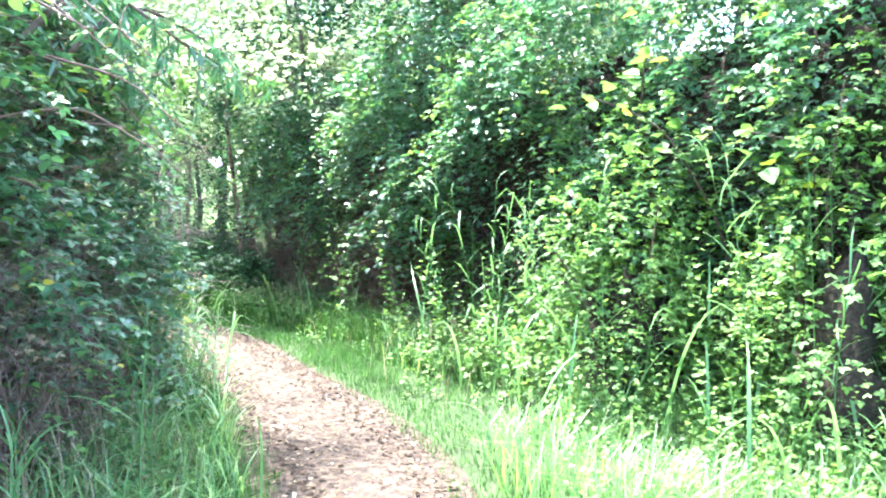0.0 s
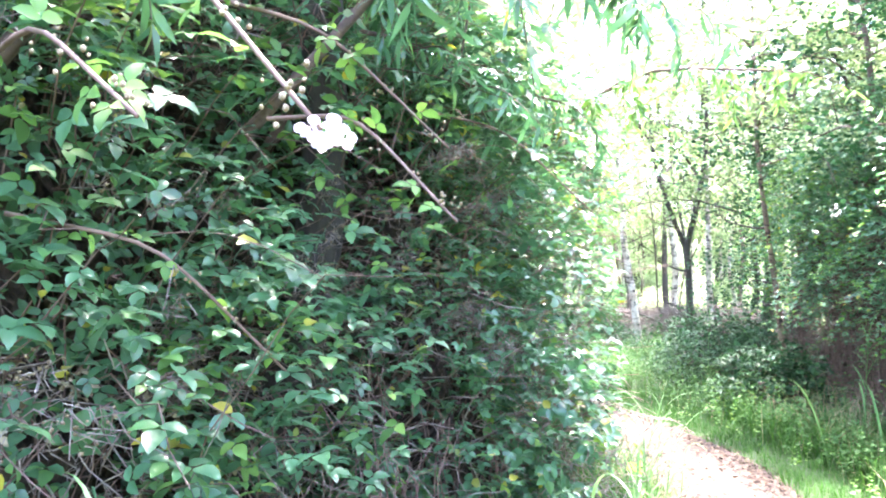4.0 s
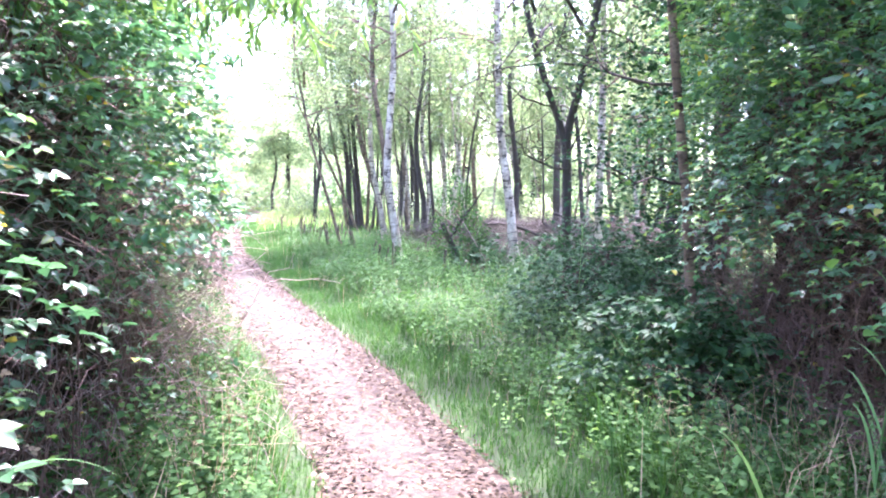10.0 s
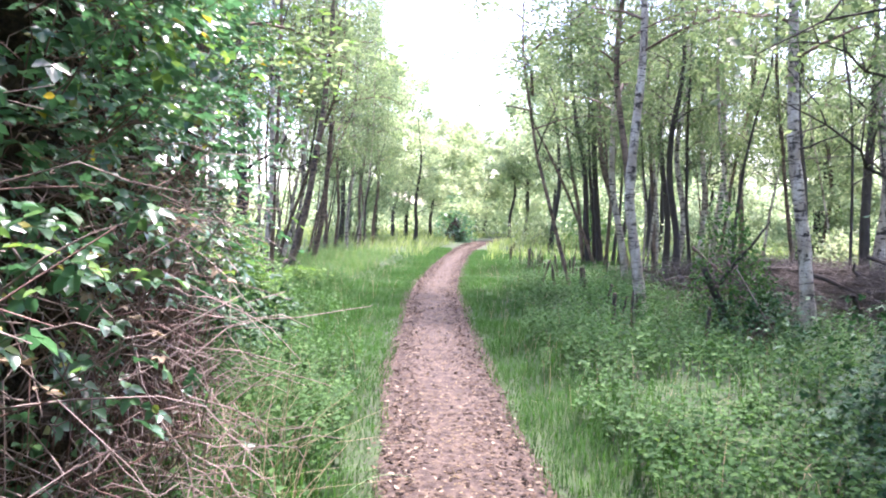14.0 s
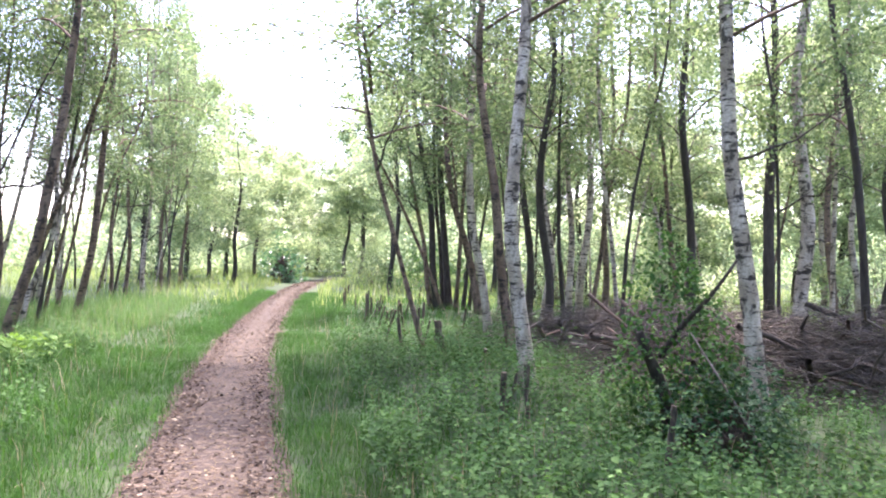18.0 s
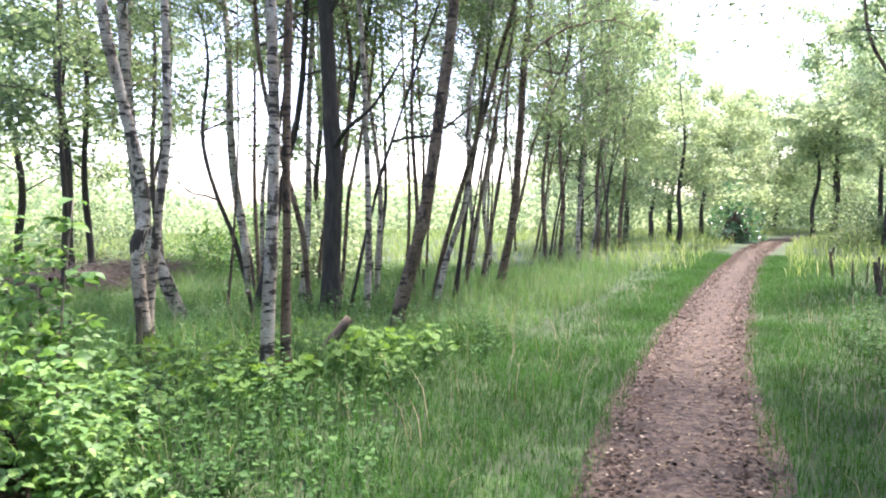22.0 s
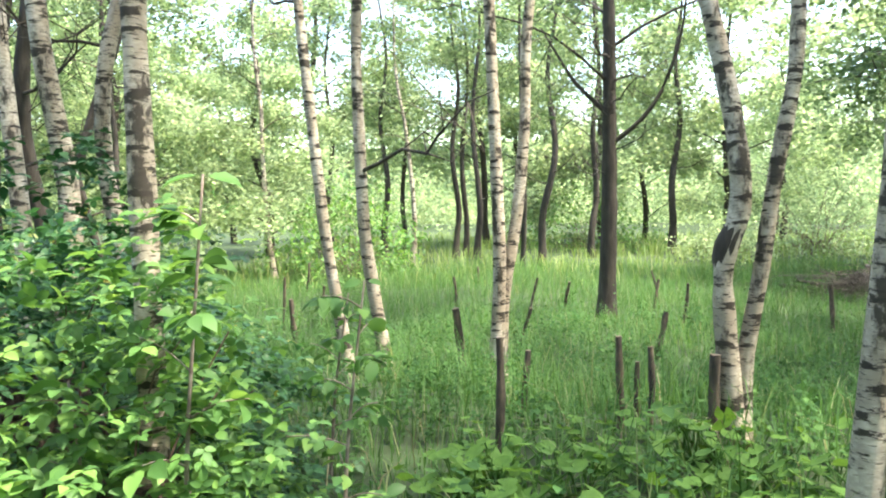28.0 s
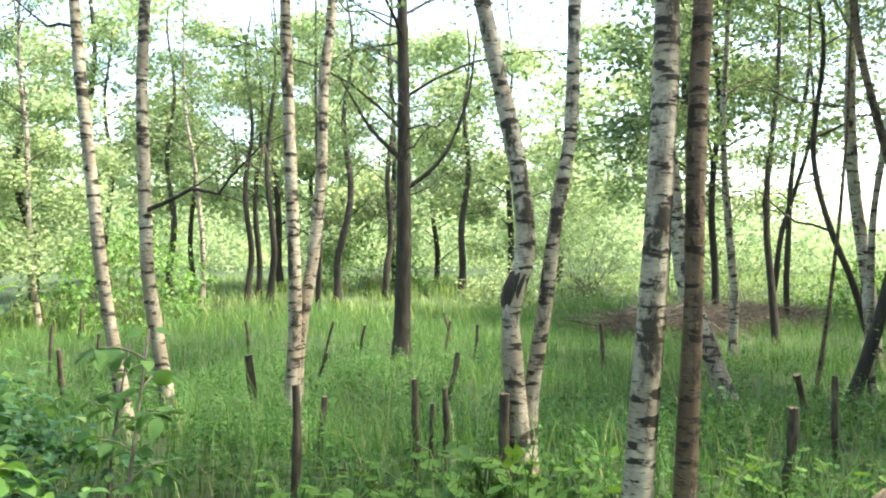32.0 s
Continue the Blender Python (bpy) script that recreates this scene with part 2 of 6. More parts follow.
# ---------------------------------------------------------------- mesh building
def data_mesh(name, verts, faces, mat, smooth=True):
    """A mesh from an array of points and an array of faces that all have the same number of corners."""
    verts, faces = np.asarray(verts, np.float32), np.asarray(faces, np.int32)
    me = bpy.data.meshes.new(name)
    n, k = faces.shape
    me.vertices.add(len(verts))
    me.vertices.foreach_set("co", verts.ravel())
    me.loops.add(n * k)
    me.loops.foreach_set("vertex_index", faces.ravel())
    me.polygons.add(n)
    me.polygons.foreach_set("loop_start", np.arange(n, dtype=np.int32) * k)
    me.polygons.foreach_set("use_smooth", np.full(n, smooth))
    me.update(calc_edges=True)
    me.materials.append(mat)
    return me


def thing(name, label, category, at=(0, 0, 0), group="", kind=""):
    ob = new(name)
    ob.location = at
    ob.empty_display_size = 0.2
    return tagged(ob, label, category, group, kind)


def part_mesh(name, me, parent, label="", kind=""):
    ob = new(name, me)
    ob.parent = parent
    return tagged(ob, label, "", "", kind)


def unit(v):
    return v / np.maximum(np.linalg.norm(v, axis=-1, keepdims=True), 1e-9)


def scattered(shape, pos, ahead, up, size, rng, wide=None):
    """Copies of a small leaf shape (points, triangles; x across, y along, z up) at every pos."""
    sv, sf = shape
    y = unit(np.asarray(ahead, float))
    x = unit(np.cross(y, up))
    z = np.cross(x, y)
    size = np.broadcast_to(size, (len(pos),))[:, None, None]
    wide = 1.0 if wide is None else np.asarray(wide)[:, None, None]
    v = pos[:, None] + size * (wide * sv[None, :, 0:1] * x[:, None] + sv[None, :, 1:2] * y[:, None] + sv[None, :, 2:3] * z[:, None])
    f = sf[None] + (np.arange(len(pos)) * len(sv))[:, None, None]
    return v.reshape(-1, 3), f.reshape(-1, sf.shape[1])


def joined(*sets):
    vs, fs, n = [], [], 0
    for v, f in sets:
        vs.append(v)
        fs.append(f + n)
        n += len(v)
    return np.concatenate(vs), np.concatenate(fs)


def leaf_shape(width=0.72, droop=0.18, fold=0.10):
    """A leaf folded along its midrib."""
    w = width / 2
    v = np.array([(0, 0, 0), (0, 1, -droop), (-w, 0.3, fold), (-0.8 * w, 0.66, fold * 0.6), (w, 0.3, fold), (0.8 * w, 0.66, fold * 0.6)])
    f = np.array([(0, 1, 3), (0, 3, 2), (0, 4, 5), (0, 5, 1)])
    return v, f


def trio_shape():
    """A bramble leaf: three leaflets on one stalk."""
    sets = []
    for turn, far in ((0, 0.55), (70, 0.42), (-70, 0.42)):
        v, f = leaf_shape()
        a = radians(turn)
        v = v * (0.62 if turn else 0.72)
        v = np.stack([v[:, 0] * math.cos(a) - v[:, 1] * math.sin(a), v[:, 0] * math.sin(a) + v[:, 1] * math.cos(a) + far, v[:, 2]], -1)
        sets.append((v, f))
    return joined(*sets)


SMALL_LEAF = (np.array([(0, 0, 0), (-0.36, 0.45, 0.10), (0, 1, -0.1), (0.36, 0.45, 0.10)]), np.array([(0, 2, 1), (0, 3, 2)]))
FAR_LEAF = (np.array([(0, 0, 0), (-0.4, 0.6, 0.1), (0.4, 0.8, 0.0)]), np.array([(0, 2, 1)]))
LONG_LEAF = (np.array([(0, 0, 0), (-0.08, 0.35, 0.02), (-0.06, 0.7, -0.06), (0, 1, -0.2), (0.06, 0.7, -0.06), (0.08, 0.35, 0.02)]), np.array([(0, 5, 1), (5, 4, 1), (4, 2, 1), (4, 3, 2)]))
LEAF, TRIO = leaf_shape(), trio_shape()


def oval_leaf(width=0.62):
    """A rounded leaf, folded along its midrib and bent down at its tip."""
    w = width / 2
    rib = [(0, 0, 0), (0, 0.35, 0.02), (0, 0.72, -0.03), (0, 1, -0.14)]
    side = [(0.72 * w, 0.16, 0.05), (w, 0.42, 0.09), (0.72 * w, 0.74, 0.04)]
    v = np.array(rib + side + [(-x, y, z) for x, y, z in side])
    f = [(0, 4, 1), (4, 5, 1), (1, 5, 2), (5, 6, 2), (2, 6, 3)]
    return v, np.array(f + [(a + 3 * (a > 3), c + 3 * (c > 3), b + 3 * (b > 3)) for a, b, c in f])


def oval_trio():
    sets = []
    for turn, far, size in ((0, 0.5, 0.75), (75, 0.36, 0.6), (-75, 0.36, 0.6)):
        v, f = oval_leaf()
        a = radians(turn)
        v = v * size
        sets.append((np.stack([v[:, 0] * math.cos(a) - v[:, 1] * math.sin(a), v[:, 0] * math.sin(a) + v[:, 1] * math.cos(a) + far, v[:, 2]], -1), f))
    return joined(*sets)


OVAL, OVAL_TRIO = oval_leaf(), oval_trio()
BUD = (np.array([(0, 0, 0), (0.42, 0.5, 0), (0, 0.5, 0.42), (-0.42, 0.5, 0), (0, 0.5, -0.42), (0, 1, 0)]), np.array([(0, 2, 1), (0, 3, 2), (0, 4, 3), (0, 1, 4), (5, 1, 2), (5, 2, 3), (5, 3, 4), (5, 4, 1)]))


def blades(pos, height, width, lean, rng):
    """Grass: blades that bend over towards a side."""
    n = len(pos)
    a = rng.uniform(0, 2 * np.pi, n)
    side = np.stack([np.cos(a), np.sin(a), np.zeros(n)], -1)
    out = np.stack([-np.sin(a), np.cos(a), np.zeros(n)], -1)
    h, w, l = (np.broadcast_to(q, (n,))[:, None] for q in (height, width, lean))
    up = np.array([0, 0, 1.0])
    p1 = pos + up * h * 0.5 + out * h * l * 0.22
    p2 = pos + up * h * (0.92 - 0.25 * l) + out * h * l * 0.8
    v = np.stack([pos - side * w / 2, pos + side * w / 2, p1 - side * w * 0.42, p1 + side * w * 0.42, p2], 1)
    f = np.array([(0, 1, 3), (0, 3, 2), (2, 3, 4)])[None] + (np.arange(n) * 5)[:, None, None]
    return v.reshape(-1, 3), f.reshape(-1, 3)


def tube(points, radii, sides=7, cap=True):
    """A bent tapering stem."""
    pts, radii = np.asarray(points, float), np.asarray(radii, float)
    d = unit(np.gradient(pts, axis=0))
    ref = np.where(np.abs(d[:, 2:3]) > 0.9, np.array([[1.0, 0, 0]]), np.array([[0, 0, 1.0]]))
    x = unit(np.cross(d, ref))
    y = np.cross(d, x)
    a = np.linspace(0, 2 * np.pi, sides, endpoint=False)
    ring = pts[:, None] + radii[:, None, None] * (np.cos(a)[None, :, None] * x[:, None] + np.sin(a)[None, :, None] * y[:, None])
    v = ring.reshape(-1, 3)
    i, j = np.meshgrid(np.arange(len(pts) - 1), np.arange(sides), indexing="ij")
    k = (j + 1) % sides
    q = np.stack([i * sides + j, i * sides + k, (i + 1) * sides + k, (i + 1) * sides + j], -1).reshape(-1, 4)
    f = np.concatenate([q[:, [0, 1, 2]], q[:, [0, 2, 3]]])
    if cap:
        v = np.concatenate([v, pts[-1:]])
        top, n = (len(pts) - 1) * sides, len(v) - 1
        f = np.concatenate([f, [(top + s, top + (s + 1) % sides, n) for s in range(sides)]])
    return v, f


def smooth_line(points, n):
    """Points along a soft curve through the given ones."""
    p = np.asarray(points, float)
    s = np.r_[0, np.cumsum(np.linalg.norm(np.diff(p, axis=0), axis=1))]
    q = np.linspace(0, s[-1], n)
    line = np.stack([np.interp(q, s, p[:, k]) for k in range(p.shape[1])], -1)
    for _ in range(2):
        line[1:-1] = 0.25 * line[:-2] + 0.5 * line[1:-1] + 0.25 * line[2:]
    return line


def lumps(p, scale, seed=0.0):
    """Soft noise from -1 to 1 at points, by sums of sines."""
    p = np.asarray(p, float) * scale + seed
    k = p.shape[1]
    out = np.zeros(len(p))
    r = np.random.default_rng(int(seed * 10) + 5)
    for _ in range(6):
        w = r.normal(size=k)
        out += np.sin(p @ w * 1.7 + r.uniform(0, 6.3))
    return out / 3.0

# ---------------------------------------------------------------- ground and path
PATH_LINE = smooth_line([(-6.0, -11.8), (-4.5, -9.3), (-2.15, -6.75), (-1.35, -5.3), (-0.85, -4.2), (-0.3, -3.0), (-0.03, -2.0), (0.08, -1.0), (0.03, 0.5), (-0.05, 2.1), (-0.36, 5.5), (-0.57, 9.0), (-0.78, 13.0), (-0.76, 18.0), (-0.62, 24.0), (-0.3, 31.0), (0.3, 38.0), (2.0, 46.0)], 240)


def path_distance(xy):
    """The signed distance from the middle of the path; positive to its right."""
    xy = np.asarray(xy, float)
    out = np.full(len(xy), 99.0)
    step = unit(np.gradient(PATH_LINE, axis=0))
    for a in range(0, len(xy), 20000):
        d = xy[a:a + 20000, None] - PATH_LINE[None]
        i = (d ** 2).sum(-1).argmin(1)
        near = d[np.arange(len(i)), i]
        s = near[:, 0] * step[i, 1] - near[:, 1] * step[i, 0]
        out[a:a + 20000] = np.sign(s) * np.linalg.norm(near, axis=1)
    return out


def ease(v):
    v = np.clip(v, 0, 1)
    return v * v * (3 - 2 * v)


def bank(xy):
    """The low bank between the path's left verge and the glade."""
    x, y = xy[:, 0], xy[:, 1]
    high = np.interp(y, [4.0, 7.0, 8.0, 10.5, 12.5, 15.0, 18.0], [0.0, 0.2, 0.26, 0.28, 0.2, 0.08, 0.0])
    back = np.interp(y, [7.8, 9.2], [-7.8, -6.6])
    return high * ease((-1.7 - x) / 1.3) * ease((x - back) / 1.6)


def ground_height(xy):
    xy = np.asarray(xy, float)
    d = np.abs(path_distance(xy))
    rise = np.clip((d - 0.5) / 1.2, 0, 1)
    return 0.05 * rise + 0.06 * rise * lumps(xy, 0.5, 2.0) - 0.004 + bank(xy)


def on_ground(xy):
    return np.c_[xy, ground_height(xy)]


def build_ground():
    g = np.r_[-900, -300, -120, -60, np.arange(-34, 34.1, 0.4), 60, 120, 300, 900]
    X, Y = np.meshgrid(g, g + 6.0, indexing="ij")
    xy = np.stack([X.ravel(), Y.ravel()], -1)
    v = np.c_[xy, ground_height(xy)]
    n = len(g)
    i, j = np.meshgrid(np.arange(n - 1), np.arange(n - 1), indexing="ij")
    f = np.stack([i * n + j, (i + 1) * n + j, (i + 1) * n + j + 1, i * n + j + 1], -1).reshape(-1, 4)
    tagged(new("ground", data_mesh("ground", v, f, SOIL)), "mossy woodland soil under grass and herbs", "ground", kind="structure")


def build_path():
    step = unit(np.gradient(PATH_LINE, axis=0))
    side = np.stack([step[:, 1], -step[:, 0]], -1)
    cols = np.array([-1, -0.9, -0.6, -0.3, 0, 0.3, 0.6, 0.9, 1.0])
    wob = 0.48 + 0.05 * lumps(PATH_LINE, 1.3, 4.0) + 0.07 * np.clip((PATH_LINE[:, 1] - 2) / 3, 0, 1) + 0.12 * np.clip((-3.5 - PATH_LINE[:, 1]) / 3, 0, 1)
    p = PATH_LINE[:, None] + side[:, None] * (cols[None, :, None] * wob[:, None, None])
    z = np.broadcast_to(0.022 * (1 - np.abs(cols) ** 4)[None], p.shape[:2]) + 0.004 * lumps(p.reshape(-1, 2), 6.0, 1.0).reshape(p.shape[:2])
    v = np.concatenate([p, z[..., None]], -1).reshape(-1, 3)
    m = len(cols)
    i, j = np.meshgrid(np.arange(len(PATH_LINE) - 1), np.arange(m - 1), indexing="ij")
    f = np.stack([i * m + j, i * m + j + 1, (i + 1) * m + j + 1, (i + 1) * m + j], -1).reshape(-1, 4)
    tagged(new("footpath", data_mesh("footpath", v, f, MULCH)), "reddish bark-mulch footpath worn paler along the middle", "path", kind="structure")
    shape = (np.array([(-0.3, 0, 0), (0.25, 0.05, 0), (0.35, 0.8, 0.05), (-0.2, 1, 0)]), np.array([(0, 1, 2), (0, 2, 3)]))
    for name, label, mat, n, spread, seed, low, high in (("bark_chips", "loose dark red-brown bark chips thick along both sides of the path", CHIP, 42000, 0.55, 3, 0.012, 0.04), ("path_litter", "pale worn litter along the middle of the path", LITTER, 12000, 0.16, 4, 0.008, 0.022)):
        rng = np.random.default_rng(seed)
        i = rng.integers(0, 215, n)
        across = rng.normal(0, spread, n) if spread < 0.3 else np.where(rng.random(n) < 0.75, np.sign(rng.normal(size=n)) * rng.normal(0.33, 0.11, n), rng.uniform(-0.5, 0.5, n))
        xy = PATH_LINE[i] + side[i] * across[:, None] + step[i] * rng.normal(0, 0.15, (n, 1))
        keep = np.abs(path_distance(xy)) < 0.58
        pos = np.c_[xy, np.full(n, 0.022) + rng.uniform(0, 0.006, n)][keep]
        a = rng.uniform(0, 6.3, len(pos))
        ahead = np.stack([np.cos(a), np.sin(a), rng.normal(0, 0.22, len(pos))], -1)
        up = np.c_[rng.normal(0, 0.3, (len(pos), 2)), np.ones(len(pos))]
        v, f = scattered(shape, pos, ahead, up, rng.uniform(low, high, len(pos)), rng)
        tagged(new(name, data_mesh(name, v, f, mat, False)), label, "bark chips", kind="stuff")


build_ground()
build_path()

# ---------------------------------------------------------------- hedges and bushes
def hedge_offset(where, h, bulge, seed):
    """How far the hedge's skin lies behind its line: hollow at the foot, in large mounds above."""
    profile = bulge * (0.6 - np.sin(np.pi * np.clip(h, 0, 1) * 0.92 + 0.2)) + 0.2
    return profile + 0.38 * lumps(where, 1.0, seed) + 0.14 * lumps(where, 2.6, seed + 3)


def level(height, y):
    """A hedge's height: one number, or a row of y and one of heights."""
    return np.interp(y, *height) if isinstance(height, tuple) else height + 0 * y


def hedge_surface(face, height, side, n, rng, bulge=0.35, seed=1.0, deep=0.4):
    """Random points in the leafy skin of a hedge along a line, and their outward directions. side: +1 if the thicket lies to the right of the line."""
    face = smooth_line(face, 80)
    step = unit(np.gradient(face, axis=0))
    inward = side * np.stack([step[:, 1], -step[:, 0]], -1)
    i = rng.integers(0, len(face), n)
    top = rng.random(n) < 0.25
    h = np.where(top, 1.0, rng.random(n) ** 0.85)
    depth = np.where(top, rng.uniform(0, 2.2, n), deep * rng.random(n) ** 1.6)
    line = face[i] + rng.normal(0, 0.06, (n, 2))
    tall = level(height, line[:, 1]) * (1 + 0.2 * lumps(line, 0.9, seed))
    z = h * tall - np.where(top, rng.uniform(0, deep, n) + 0.12 * (depth - 0.8) ** 2, 0)
    where = np.c_[line, z]
    off = depth + hedge_offset(where, h, bulge, seed) + 0.06 * lumps(where, 7.0, seed + 5)
    p = np.c_[line + inward[i] * off[:, None], np.maximum(z, 0.03)]
    out = np.c_[-inward[i] * np.where(top, 0.3, 1.0)[:, None], np.where(top, 1.0, 0.35)]
    return p, unit(out)


def leaves_on(shape, p, out, size, rng, mat, name, droop=0.35):
    n = len(p)
    a = unit(rng.normal(0, 1, (n, 3)) * 0.75 + out * 0.55 + np.array([0, 0, -droop]))
    up = unit(out * 0.6 + np.array([0, 0, 1.0]) + rng.normal(0, 0.38, (n, 3)))
    v, f = scattered(shape, p, a, up, size, rng)
    return data_mesh(name, v, f, mat)


def canes_from(starts, aims, rng, r=0.004, n=5, sag=0.25):
    sets = []
    for s, e in zip(starts, aims):
        t = np.linspace(0, 1, n)[:, None]
        mid = s + (e - s) * t + np.array([0, 0, 1]) * (sag * np.sin(np.pi * t) * np.linalg.norm(e - s)) + rng.normal(0, 0.02, (n, 3))
        sets.append(tube(mid, np.linspace(r, r * 0.45, n), 3, False))
    return joined(*sets)


def spray_leaves(p, out, rng, reach, per):
    """Leaf places along arching sprays that grow out of a hedge's skin: place, way ahead and upward direction of every leaf."""
    n = len(p)
    way = unit(out * np.array([1, 1, 0.2]) + rng.normal(0, 0.45, (n, 3)) + np.array([0, 0, 0.25]))
    long = rng.uniform(*reach, n)
    t = np.tile(np.linspace(0.12, 1, per), n)
    k = np.repeat(np.arange(n), per)
    q = p[k] + way[k] * (long[k] * t)[:, None] - np.array([0, 0, 1.0]) * (0.75 * long[k] * t ** 2.2)[:, None]
    a = np.tile(np.arange(per) * 2.5, n) + rng.uniform(0, 6.3, n)[k]
    ahead = unit(way[k] * 0.6 + np.stack([np.cos(a), np.sin(a), np.full(n * per, -0.3)], -1) + rng.normal(0, 0.2, (n * per, 3)))
    up = unit(out[k] * 0.35 + np.array([0, 0, 1.0]) + rng.normal(0, 0.28, (n * per, 3)))
    return q + rng.normal(0, 0.012, q.shape), ahead, up, k


def hedge(name, label, face, height, side, count, canes, seed, bulge=0.35, size=(0.042, 0.08), bare=None, dry=PALE_TWIG, stray=0.07, heart=0.85, fresh=0.04, rounded=False):
    """bare: the y from which the foot of the hedge is leafless twigs."""
    rng = np.random.default_rng(seed)
    root = thing(name, label, "bramble hedge")

    def foot_of(p):
        """How likely leaves are at the hollow foot."""
        edge = np.interp(p[:, 1], [-6.0, -2.5, 0.0], [0.6, 0.6, 1.2]) + 0.25 * lumps(p, 1.5, 4.0)
        return np.where((p[:, 1] > bare) & (p[:, 2] < edge), np.interp(p[:, 1], [-6.0, -2.5, 0.0], [0.5, 0.4, stray]), 1.0)

    def leafy(p):
        """How likely leaves are at a place: sparse at the foot and in hollows."""
        low = np.where(p[:, 2] > 0.9, 1.0, 0.22 + 0.55 * (lumps(p, 1.1, seed + 1.0) > 0.0))
        gaps = np.where((lumps(p, 1.7, seed + 7.0) < -0.3) & (p[:, 2] < 2.2), 0.15, 1.0) * np.where(lumps(p, 3.9, seed + 8.0) < -0.55, 0.35, 1.0)
        return low * gaps * foot_of(p)

    p, out = hedge_surface(face, height, side, count, rng, bulge, float(seed))
    keep = rng.random(len(p)) < leafy(p)
    p, out = p[keep], out[keep]
    near = p[:, 1] < -3.9 if rounded else np.zeros(len(p), bool)
    part_mesh("foliage", leaves_on(TRIO, p[~near], out[~near], rng.uniform(size[0], size[1], int((~near).sum())) * np.where(p[~near][:, 1] > -3.0, 0.76, 1.0), rng, BRAMBLE, "foliage"), root, "dark glossy three-part bramble leaves", "stuff")
    if rounded:
        part_mesh("foliage", leaves_on(OVAL_TRIO, p[near], out[near], rng.uniform(size[0], size[1], int(near.sum())) * 0.95, rng, BRAMBLE, "foliage"), root, "rounded dark bramble leaves", "stuff")
    p, out = hedge_surface(face, height, side, int(0.32 * count), rng, bulge, float(seed))
    keep = rng.random(len(p)) < np.where(p[:, 2] > 0.8, 1.0, 0.45)
    p, out = p[keep] - out[keep] * np.array([0.33, 0.33, 0.1]), out[keep]
    p[:, 2] = np.maximum(p[:, 2], 0.05)
    part_mesh("inner_foliage", leaves_on(TRIO, p, out, rng.uniform(size[0], size[1], len(p)), rng, BRAMBLE, "inner_foliage"), root, "shaded leaves deep in the hedge", "stuff")
    for nm, lab, mat, share, reach, per, grow in (("spray_foliage", "arching shelves of bramble leaves", BRAMBLE, 0.075, (0.2, 0.55), 11, 1.15), ("young_foliage", "fresh light-green bramble shoots", FRESH, fresh, (0.25, 0.6), 12, 1.0), ("dead_foliage", "withered brown leaves caught in the hedge", DRY, 0.012, (0.1, 0.3), 9, 0.6)):
        sp, so = hedge_surface(face, height if nm != "dead_foliage" else 1.9, side, int(count * share), rng, bulge, float(seed), 0.15)
        keep = rng.random(len(sp)) < (np.clip(leafy(sp), 0.3, 1) if nm == "dead_foliage" else leafy(sp))
        q, ahead, up, k = spray_leaves(sp[keep], so[keep], rng, reach, per)
        ok = (q[:, 2] > 0.05) & (rng.random(len(q)) < np.maximum(foot_of(q), 0.12 + (q[:, 1] < -3.0))) & (np.abs(path_distance(q[:, :2])) > np.where(q[:, 2] < 2.1, 0.8, 0.2))
        for close in (False, True):
            here = ok & ((q[:, 1] < -3.9) & rounded == close)
            if here.any():
                v, f = scattered(OVAL_TRIO if close else TRIO, q[here], ahead[here], up[here], rng.uniform(size[0], size[1], int(here.sum())) * grow * np.where(q[here][:, 1] > -3.0, 0.76, 1.0), rng)
                part_mesh(nm, data_mesh(nm, v, f, mat), root, lab, "stuff")
    # brown sheet behind the leaves: dead thicket, kept dark for shade in the gaps
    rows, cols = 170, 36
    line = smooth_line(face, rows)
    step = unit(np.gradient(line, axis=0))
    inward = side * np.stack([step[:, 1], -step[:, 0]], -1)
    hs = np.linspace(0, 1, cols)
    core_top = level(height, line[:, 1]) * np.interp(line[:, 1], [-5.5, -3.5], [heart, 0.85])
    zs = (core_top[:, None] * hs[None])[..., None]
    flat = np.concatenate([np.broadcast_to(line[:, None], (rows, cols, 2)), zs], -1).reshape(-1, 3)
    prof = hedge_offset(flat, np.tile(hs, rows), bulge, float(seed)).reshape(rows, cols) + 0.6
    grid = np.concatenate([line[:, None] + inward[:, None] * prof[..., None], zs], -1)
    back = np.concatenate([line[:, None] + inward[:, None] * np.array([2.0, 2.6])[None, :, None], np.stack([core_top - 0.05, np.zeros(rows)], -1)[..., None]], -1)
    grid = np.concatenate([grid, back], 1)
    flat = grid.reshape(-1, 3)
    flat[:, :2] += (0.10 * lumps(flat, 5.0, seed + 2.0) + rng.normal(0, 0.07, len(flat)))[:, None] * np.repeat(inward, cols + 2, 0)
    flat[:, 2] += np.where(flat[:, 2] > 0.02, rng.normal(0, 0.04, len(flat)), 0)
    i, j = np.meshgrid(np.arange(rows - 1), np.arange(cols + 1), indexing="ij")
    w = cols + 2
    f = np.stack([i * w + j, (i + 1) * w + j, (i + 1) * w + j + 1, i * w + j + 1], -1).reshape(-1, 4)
    part_mesh("thicket", data_mesh("thicket", flat, f, CORE, False), root, "brown sheet of dead inner thicket, kept dark for the shade in gaps")
    # bare canes and dry stalks in the hollow foot
    k = rng.integers(0, rows, canes)
    s = np.c_[line[k] + inward[k] * rng.uniform(0.1, 0.5, (canes, 1)), rng.uniform(0, 0.4, canes)]
